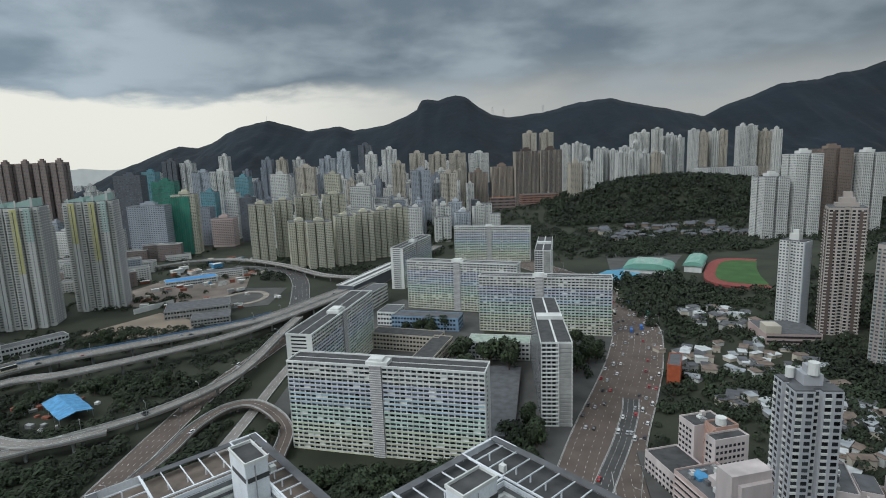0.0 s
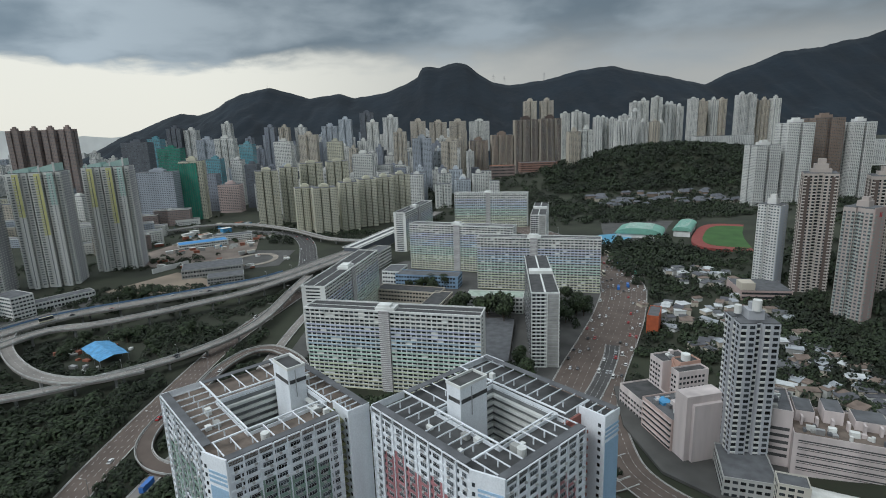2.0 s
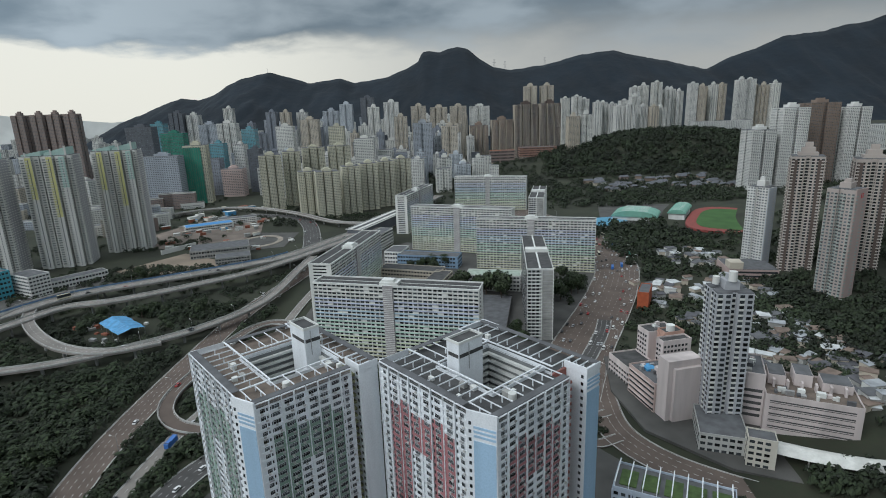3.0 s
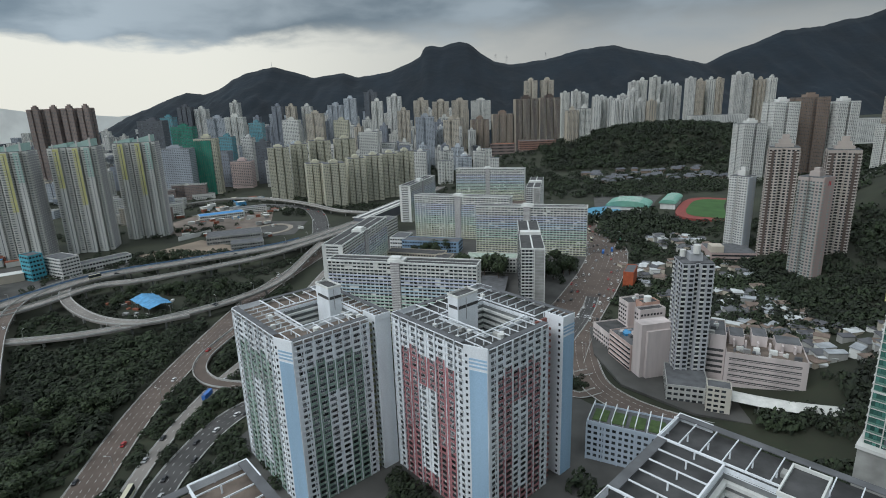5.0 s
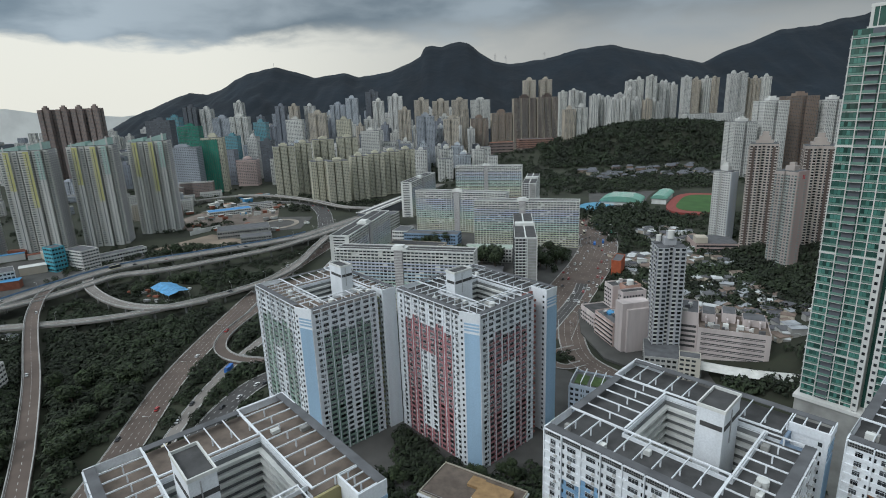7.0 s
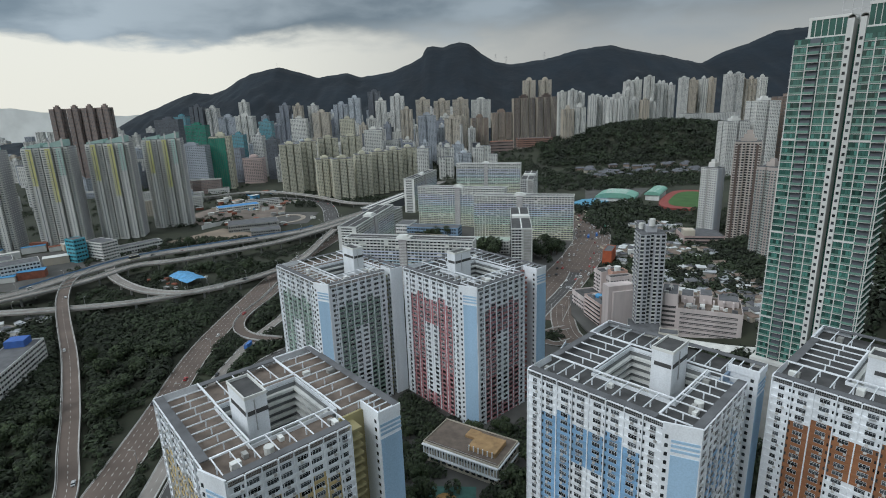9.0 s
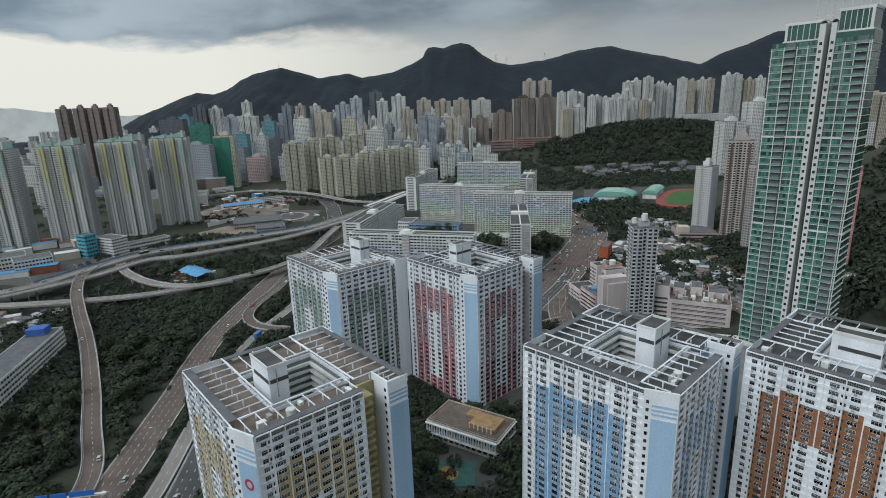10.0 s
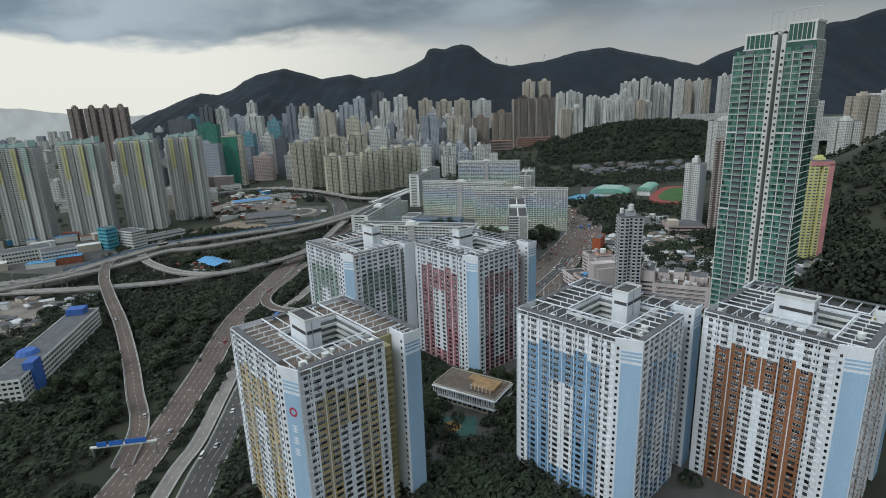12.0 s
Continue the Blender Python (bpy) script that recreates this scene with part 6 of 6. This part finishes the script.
for _ in range(26):
    x, y, w = qs.uniform(-40, 22), qs.uniform(-26, 24), qs.uniform(1.5, 6)
    if abs(y) < 11 and x > -22:
        continue
    c = solo("scrap_pile", Shape().box(-w / 2, -1.5, -0.4, w / 2, 1.5, qs.uniform(1, 3)), qs.choice([CONCRETE, OFFWHITE, mat("rust_red_sheet", (0.28, 0.10, 0.06), 0.8, 0.3), METAL]), "pile of stacked scrap on open ground", "scrap", "scrap in the yard")
    c.matrix_basis = tp.matrix_basis @ pose(x, y, 0, 0, 0, qs.uniform(0, 90))

# sign gantry over the trunk road
g = thing("sign_gantry", pose(-163, -66, 0.2, 0, 0, 8), "blue road sign gantry over the trunk road", "gantry")
part("post", Shape().box(-15, -0.5, 0, -14.2, 0.5, 6.5), METAL, g)
part("post", Shape().box(14.2, -0.5, 0, 15, 0.5, 6.5), METAL, g)
part("beam", Shape().box(-15.5, -0.6, 6.5, 15.5, 0.6, 7.3), OFFWHITE, g)
for a, b in ((-12, -7.5), (-6.5, 0), (1, 11)):
    part("sign_panel", Shape().box(a, -0.9, 7.4, b, -0.7, 10.0), mat("sign_blue", (0.04, 0.16, 0.55), 0.5, 0.1), g)

# ---- street lamps ----
lamp = thing("street_lamp", pose(75, 225, 0), "grey steel street lamp beside the road", "street lamp", "street lamps")
part("pole", Shape().tube((0, 0, 0), (0, 0, 10), 0.16, 0.1), METAL, lamp)
part("arm", Shape().tube((0, 0, 10), (2.4, 0, 10.5), 0.09, 0.07), METAL, lamp)
part("lantern", Shape().box(2.0, -0.2, 10.4, 3.1, 0.2, 10.65), OFFWHITE, lamp)
for key, step in (("east", 5), ("west", 6), ("flyover", 5), ("low", 6)):
    line, nor, width = ROADS[key]
    for i in range(2, len(line), step):
        p = line[i] + nor[i] * (width / 2 - 0.15)
        a = math.degrees(math.atan2(-nor[i].y, -nor[i].x))
        copy_thing(lamp, pose(p.x, p.y, p.z + 0.1, 0, 0, a))


# ---- vehicles ----
TYRE = mat("tyre_rubber", (0.02, 0.02, 0.02), 0.9, 0.2)


def vehicle(name, L, W, H, body_h, cab0, cab1, color, label):
    t = thing(name, pose(0, 0, -50), label, "vehicle", "traffic on the roads")
    lo = 0.35
    b = Shape()
    k = 0.12
    b.prism([(-L / 2 + k, -W / 2), (L / 2 - k, -W / 2), (L / 2, -W / 2 + k), (L / 2, W / 2 - k), (L / 2 - k, W / 2), (-L / 2 + k, W / 2), (-L / 2, W / 2 - k), (-L / 2, -W / 2 + k)], lo, body_h)
    part("body", b, color, t)
    c = Shape()
    w0, w1 = W / 2 - 0.06, W / 2 - 0.22
    c.v = [(cab0, -w0, body_h), (cab1, -w0, body_h), (cab1, w0, body_h), (cab0, w0, body_h), (cab0 + 0.3, -w1, H), (cab1 - 0.35, -w1, H), (cab1 - 0.35, w1, H), (cab0 + 0.3, w1, H)]
    c.f = [(0, 1, 5, 4), (1, 2, 6, 5), (2, 3, 7, 6), (3, 0, 4, 7), (4, 5, 6, 7)]
    part("window_glass", c, GLASS, t)
    part("roof", Shape().box(cab0 + 0.28, -w1 - 0.02, H, cab1 - 0.33, w1 + 0.02, H + 0.05), color, t)
    for x in (-L * 0.3, L * 0.3):
        for y in (-W / 2 + 0.1, W / 2 - 0.1):
            part("wheel", Shape().tube((x, y - 0.12, 0.34), (x, y + 0.12, 0.34), 0.34, 0.34, 10), TYRE, t)
    return t


def carpaint(name, c):
    return mat(name, c, 0.35, 0.1, 1.0, 5.0, 0.0)


KINDS = [vehicle("car", 4.4, 1.8, 1.45, 0.85, -1.5, 1.1, carpaint("silver_car_paint", (0.45, 0.46, 0.47)), "silver saloon car on the road"),
         vehicle("car", 4.4, 1.8, 1.45, 0.85, -1.5, 1.1, carpaint("white_car_paint", (0.75, 0.75, 0.74)), "white saloon car on the road"),
         vehicle("car", 4.4, 1.8, 1.45, 0.85, -1.5, 1.1, carpaint("dark_car_paint", (0.03, 0.03, 0.035)), "dark saloon car on the road"),
         vehicle("taxi", 4.5, 1.8, 1.5, 0.9, -1.5, 1.1, carpaint("red_taxi_paint", (0.42, 0.03, 0.03)), "red taxi on the road"),
         vehicle("van", 5.0, 1.9, 2.1, 1.2, -2.3, 2.0, carpaint("white_van_paint", (0.68, 0.68, 0.66)), "white van on the road"),
         vehicle("bus", 11.5, 2.6, 4.2, 1.6, -5.6, 5.7, carpaint("cream_bus_paint", (0.6, 0.56, 0.42)), "cream double-deck bus on the road"),
         vehicle("lorry", 9.0, 2.5, 3.4, 3.2, -4.0, -1.5, carpaint("green_lorry_paint", (0.05, 0.28, 0.2)), "green box lorry on the road"),
         vehicle("lorry", 9.0, 2.5, 3.4, 3.2, -4.0, -1.5, carpaint("blue_lorry_paint", (0.05, 0.17, 0.5)), "blue box lorry on the road")]
rc = random.Random(21)
for key, lanes, n, lo, hi in (("east", 9, 105, 0.2, 0.93), ("underpass", 3, 5, 0.2, 0.95), ("west", 5, 16, 0.15, 0.9), ("dark", 4, 16, 0.1, 0.7), ("mid", 2, 6, 0.1, 0.8), ("flyover", 4, 12, 0.1, 0.8), ("low", 2, 4, 0.3, 0.9), ("ramp", 2, 3, 0.1, 0.8), ("north", 5, 8, 0.1, 0.9), ("brown_loop", 2, 2, 0.3, 0.7)):
    line, nor, width = ROADS[key]
    taken = []
    for _ in range(n * 4):
        if len(taken) >= n:
            break
        u, lane = rc.uniform(lo, hi), rc.randrange(lanes)
        if key == "east" and abs(lane - 4) <= 1 and u < 0.5:
            continue
        if any(l == lane and abs(u - v) < 16 / (len(line) * 8) for v, l in taken):
            continue
        taken.append((u, lane))
        q = u * (len(line) - 1)
        i = int(q)
        p = line[i].lerp(line[min(i + 1, len(line) - 1)], q - i) + nor[i] * (-width / 2 + width * (lane + 0.5) / lanes)
        a = math.degrees(math.atan2(nor[i].x, -nor[i].y)) + (0 if lane >= lanes / 2 else 180)
        kind = rc.choices(KINDS, (5, 5, 8, 3, 2, 1.5, 0.4, 0.3))[0]
        copy_thing(kind, pose(p.x, p.y, p.z + 0.14, 0, 0, a))
for k in KINDS:
    for o in (*k.children, k):
        bpy.data.objects.remove(o)


# ---- trees and woods ----
def crown_mesh(seed, r, h, cards, size):
    q = random.Random(seed)
    s = Shape()
    lobes = [(Vector((q.uniform(-.55, .55) * r, q.uniform(-.55, .55) * r, h * q.uniform(0.45, 0.85))), r * q.uniform(0.4, 0.62)) for _ in range(8)]
    for _ in range(cards):
        c, rr = q.choice(lobes)
        d = Vector((q.gauss(0, 1), q.gauss(0, 1), q.gauss(0.25, 1))).normalized()
        p = c + d * rr * q.uniform(0.75, 1.08)
        n = (d + Vector((q.uniform(-.7, .7), q.uniform(-.7, .7), q.uniform(-.2, .9)))).normalized()
        a = n.orthogonal().normalized()
        b = n.cross(a)
        k = size * q.uniform(0.6, 1.3)
        bend = n * k * 0.25
        s.face(p - a * k, p - b * k * 0.7 - bend, p + a * k, p + b * k * 0.7 - bend)
    return s.mesh("crown", LEAF)


CROWNS = [crown_mesh(k, 4.6, 10, 520, 0.75) for k in range(5)]
TRUNK = []
for k in range(3):
    q = random.Random(40 + k)
    s = Shape().tube((0, 0, -0.4), (q.uniform(-.3, .3), q.uniform(-.3, .3), 4.2), 0.34, 0.22, 7)
    for _ in range(5):
        a = q.uniform(0, 6.28)
        s.tube((0, 0, q.uniform(2.6, 4.0)), (2.2 * math.cos(a), 2.2 * math.sin(a), q.uniform(5.5, 7.5)), 0.16, 0.05, 5)
    TRUNK.append(s.mesh("trunk", BARK))
rt = random.Random(77)


def tree(x, y, k, label="dark green broad-leaved tree with a rounded crown"):
    t = thing("tree", pose(x, y, land(x, y), 0, 0, rt.uniform(0, 360)), label, "tree", "trees of the city")
    t.scale = (k * rt.uniform(0.85, 1.15), k * rt.uniform(0.85, 1.15), k * rt.uniform(0.85, 1.2))
    part("trunk", rt.choice(TRUNK), None, t)
    part("crown", rt.choice(CROWNS), None, t)


ROAD_POINTS = []
for line, nor, width in ROADS.values():
    for p, q in zip(line, line[1:]):
        n = max(1, int((q - p).length / 4))
        ROAD_POINTS += [(p.x + (q.x - p.x) * k / n, p.y + (q.y - p.y) * k / n, width / 2) for k in range(n)]
ROAD_POINTS = np.array(ROAD_POINTS)


def clear_of_roads(x, y, gap=4.0):
    if (x + 254) ** 2 + (y - 281) ** 2 < 30 ** 2:  # the shelter and its yard
        return False
    away = (ROAD_POINTS[:, 0] - x) ** 2 + (ROAD_POINTS[:, 1] - y) ** 2
    return not bool(np.any(away < (ROAD_POINTS[:, 2] + gap + 2.5) ** 2))


for x0, x1, y0, y1, n, k0, k1 in ((-75, 40, 150, 180, 42, 1.0, 1.5), (-240, -185, -60, 110, 46, 0.8, 1.4), (62, 66, 195, 235, 6, 1.0, 1.4), (20, 68, 290, 345, 14, 1.2, 2.0), (100, 140, 300, 385, 16, 1.1, 1.8), (-30, 20, 415, 440, 10, 1.0, 1.4),
                                  (-45, -5, -60, -30, 12, 0.7, 1.1), (25, 55, -60, -25, 10, 0.7, 1.1), (-30, 40, -20, 0, 10, 0.6, 0.9), (-300, -200, 270, 330, 26, 0.7, 1.2), (-110, -92, 150, 250, 14, 0.8, 1.2), (-330, -300, 430, 460, 10, 0.7, 1.0)):
    for _ in range(n):
        x, y = rt.uniform(x0, x1), rt.uniform(y0, y1)
        if clear_of_roads(x, y, 1.5):
            tree(x, y, rt.uniform(k0, k1))


def woods(name, areas, label, size, cards):
    """Dense woodland: many leafy clumps in one mesh."""
    q = random.Random(len(name) * 31)
    P, F = [], []
    for cx0, cx1, cy0, cy1, n, r0, r1, keep in areas:
        for _ in range(n):
            x, y = q.uniform(cx0, cx1), q.uniform(cy0, cy1)
            if keep and not keep(x, y):
                continue
            z = land(x, y)
            r = q.uniform(r0, r1)
            for _ in range(cards):
                d = Vector((q.gauss(0, 1), q.gauss(0, 1), abs(q.gauss(0, 1)))).normalized()
                p = Vector((x, y, z + r * 0.35)) + Vector((d.x * r, d.y * r, d.z * r * 1.05)) * q.uniform(0.75, 1.05)
                n_ = (d + Vector((q.uniform(-.6, .6), q.uniform(-.6, .6), q.uniform(-.2, .7)))).normalized()
                a = n_.orthogonal().normalized()
                b = n_.cross(a)
                k = size * r * q.uniform(0.6, 1.3)
                i = len(P)
                P += [p - a * k, p - b * k * 0.75 - n_ * k * 0.25, p + a * k, p + b * k * 0.75 - n_ * k * 0.25]
                F.append((i, i + 1, i + 2, i + 3))
    s = Shape()
    s.v, s.f = P, F
    solo(name, s, WOODLAND, label, "woodland", kind="stuff")


def off_road(x, y):
    return clear_of_roads(x, y, 2.0)


TOWER_PLANS = (((-54.7, 17.1), 40, 47), ((21.5, 3.0), 40, 53), ((-52.1, -134.0), 40, 53), ((72.9, -121.6), 43, 53), ((148.4, -135.1), 40, 53))


def off_hall(x, y):
    """Open ground between the estate towers, clear of the hall, the ball court and the roads."""
    for (cx, cy), turn, su in TOWER_PLANS:
        a = radians(turn)
        u, v = (x - cx) * math.cos(a) + (y - cy) * math.sin(a), -(x - cx) * math.sin(a) + (y - cy) * math.cos(a)
        if -8 < u < su + 5 and -6 < v < 62:
            return False
    a = radians(-33)
    u, v = (x - 15) * math.cos(a) + (y + 24) * math.sin(a), -(x - 15) * math.sin(a) + (y + 24) * math.cos(a)
    return not (abs(u) < 24 and abs(v) < 16) and not (-22 < x < 30 and -82 < y < -36) and clear_of_roads(x, y, 1.0)


def off_pitch(x, y):
    """Clear of the running track."""
    a = radians(-32)
    u, v = (x - 428) * math.cos(a) + (y - 606) * math.sin(a), -(x - 428) * math.sin(a) + (y - 606) * math.cos(a)
    return not (abs(u) < 58 and abs(v) < 98) and clear_of_roads(x, y, 1.0)


def off_east(x, y):
    """East of the road, clear of the blocks and hut rows."""
    for x0, x1, y0, y1 in ((100, 168, 60, 195), (155, 222, 70, 150), (292, 346, 342, 408), (344, 384, 348, 386), (388, 426, 323, 362), (328, 366, 273, 310), (336, 366, 168, 202), (205, 290, 292, 352), (198, 282, 155, 258), (224, 296, 90, 146)):
        if x0 < x < x1 and y0 < y < y1:
            return False
    return clear_of_roads(x, y, 1.0)


woods("woodland_near", [(-350, -140, 60, 340, 1150, 2.5, 6.0, off_road), (-300, -165, -140, 130, 760, 2.5, 6, off_road), (-480, -250, -160, 0, 520, 3, 6.5, off_road), (-330, -270, -60, 100, 90, 3, 5, lambda x, y: x < -292), (-125, -85, -120, 0, 60, 3, 5, off_road),
                        (-100, -80, 150, 260, 60, 3, 5, off_road), (-450, -330, 200, 260, 80, 2, 4, off_road), (-380, -240, 420, 480, 130, 2, 4, off_road), (-460, -300, 560, 640, 90, 2.5, 5, off_road),
                        (-40, 70, -125, -45, 260, 2.5, 5, None), (-110, -60, -60, 60, 90, 2.5, 5, off_road), (-40, 50, -190, -130, 120, 3, 5, None), (100, 215, -60, 60, 330, 3, 6, lambda x, y: clear_of_roads(x, y, 1) and not (150 < x < 205 and y < 10)), (-20, 75, 125, 180, 130, 3, 6, off_road), (-85, 42, 155, 186, 190, 3.5, 6.5, off_road), (42, 66, 175, 230, 50, 3.5, 6, off_road), (-40, 20, 60, 120, 60, 3, 5, None), (-50, 70, -118, -58, 420, 3, 5.5, off_hall), (-60, 75, -62, 2, 420, 2.5, 4.5, off_hall), (100, 175, -110, -60, 160, 3, 5, off_hall), (60, 150, -175, -120, 200, 3, 5, off_hall), (-110, -62, -130, -60, 160, 3, 5, off_hall), (-140, -105, 90, 125, 60, 3, 5, off_road), (-20, 32, 0, 42, 200, 2.5, 4.5, off_hall), (-330, -180, -60, 230, 700, 3, 5.5, off_road), (-420, -140, 300, 480, 620, 2.2, 4.5, off_road), (-75, 45, 140, 186, 260, 3.5, 6.5, off_road), (-166, -128, 145, 262, 260, 3, 5.5, off_road), (76, 92, 108, 120, 26, 1.5, 2.5, None), (-168, -100, -125, 150, 900, 2.0, 3.6, lambda x, y: clear_of_roads(x, y, -1.2)), (-950, -430, 500, 1050, 650, 3, 6, lambda x, y: clear_of_roads(x, y, 2) and (x * 0.013 + math.sin(y * 0.02)) % 1 < 0.55), (-420, -200, 720, 900, 120, 3, 5, off_road), (-250, 0, 690, 780, 120, 4, 6, off_road)],
      "dense dark green scrub and young trees between the roads", 0.26, 46)
woods("woodland_east", [(120, 320, 150, 420, 620, 2.5, 5, off_east), (215, 420, 60, 300, 520, 3, 6, off_east), (290, 450, 210, 420, 480, 3, 5.5, off_east), (225, 480, 400, 600, 420, 3, 6, off_pitch), (110, 230, 10, 75, 160, 2.5, 5, off_east), (60, 160, -40, 40, 200, 2.5, 5, lambda x, y: off_hall(x, y) and off_east(x, y) and not (70 < x < 125 and 15 < y < 65)), (300, 800, 40, 420, 1500, 5, 8, lambda x, y: not (290 < x < 425 and 225 < y < 400) and not (310 < x < 350 and 110 < y < 155) and x > 300 + (60 if y > 230 else 0)),
                        (215, 330, 270, 600, 330, 4, 7, lambda x, y: not (x < 305 and 280 < y < 365) and not (255 < x < 345 and 340 < y < 465)), (215, 330, -80, 70, 260, 4, 8, None), (220, 310, 140, 300, 260, 3, 6, None), (165, 230, 210, 300, 90, 3, 5, off_road), (200, 560, 760, 990, 500, 5, 8, lambda x, y: (x * 7 + y * 3) % 11 < 7)],
      "dense dark woodland on the eastern slopes", 0.30, 34)
woods("woodland_hill", [(300, 1150, 1120, 1420, 2600, 6, 11, None), (320, 900, 780, 1120, 900, 4, 7, None), (230, 700, 470, 620, 300, 5, 8, lambda x, y: x > 520 or x < 340), (-60, 300, 850, 1330, 500, 5, 8, None), (900, 1500, 950, 1700, 700, 9, 14, None)],
      "dark wooded hill behind the housing estate", 0.30, 26)
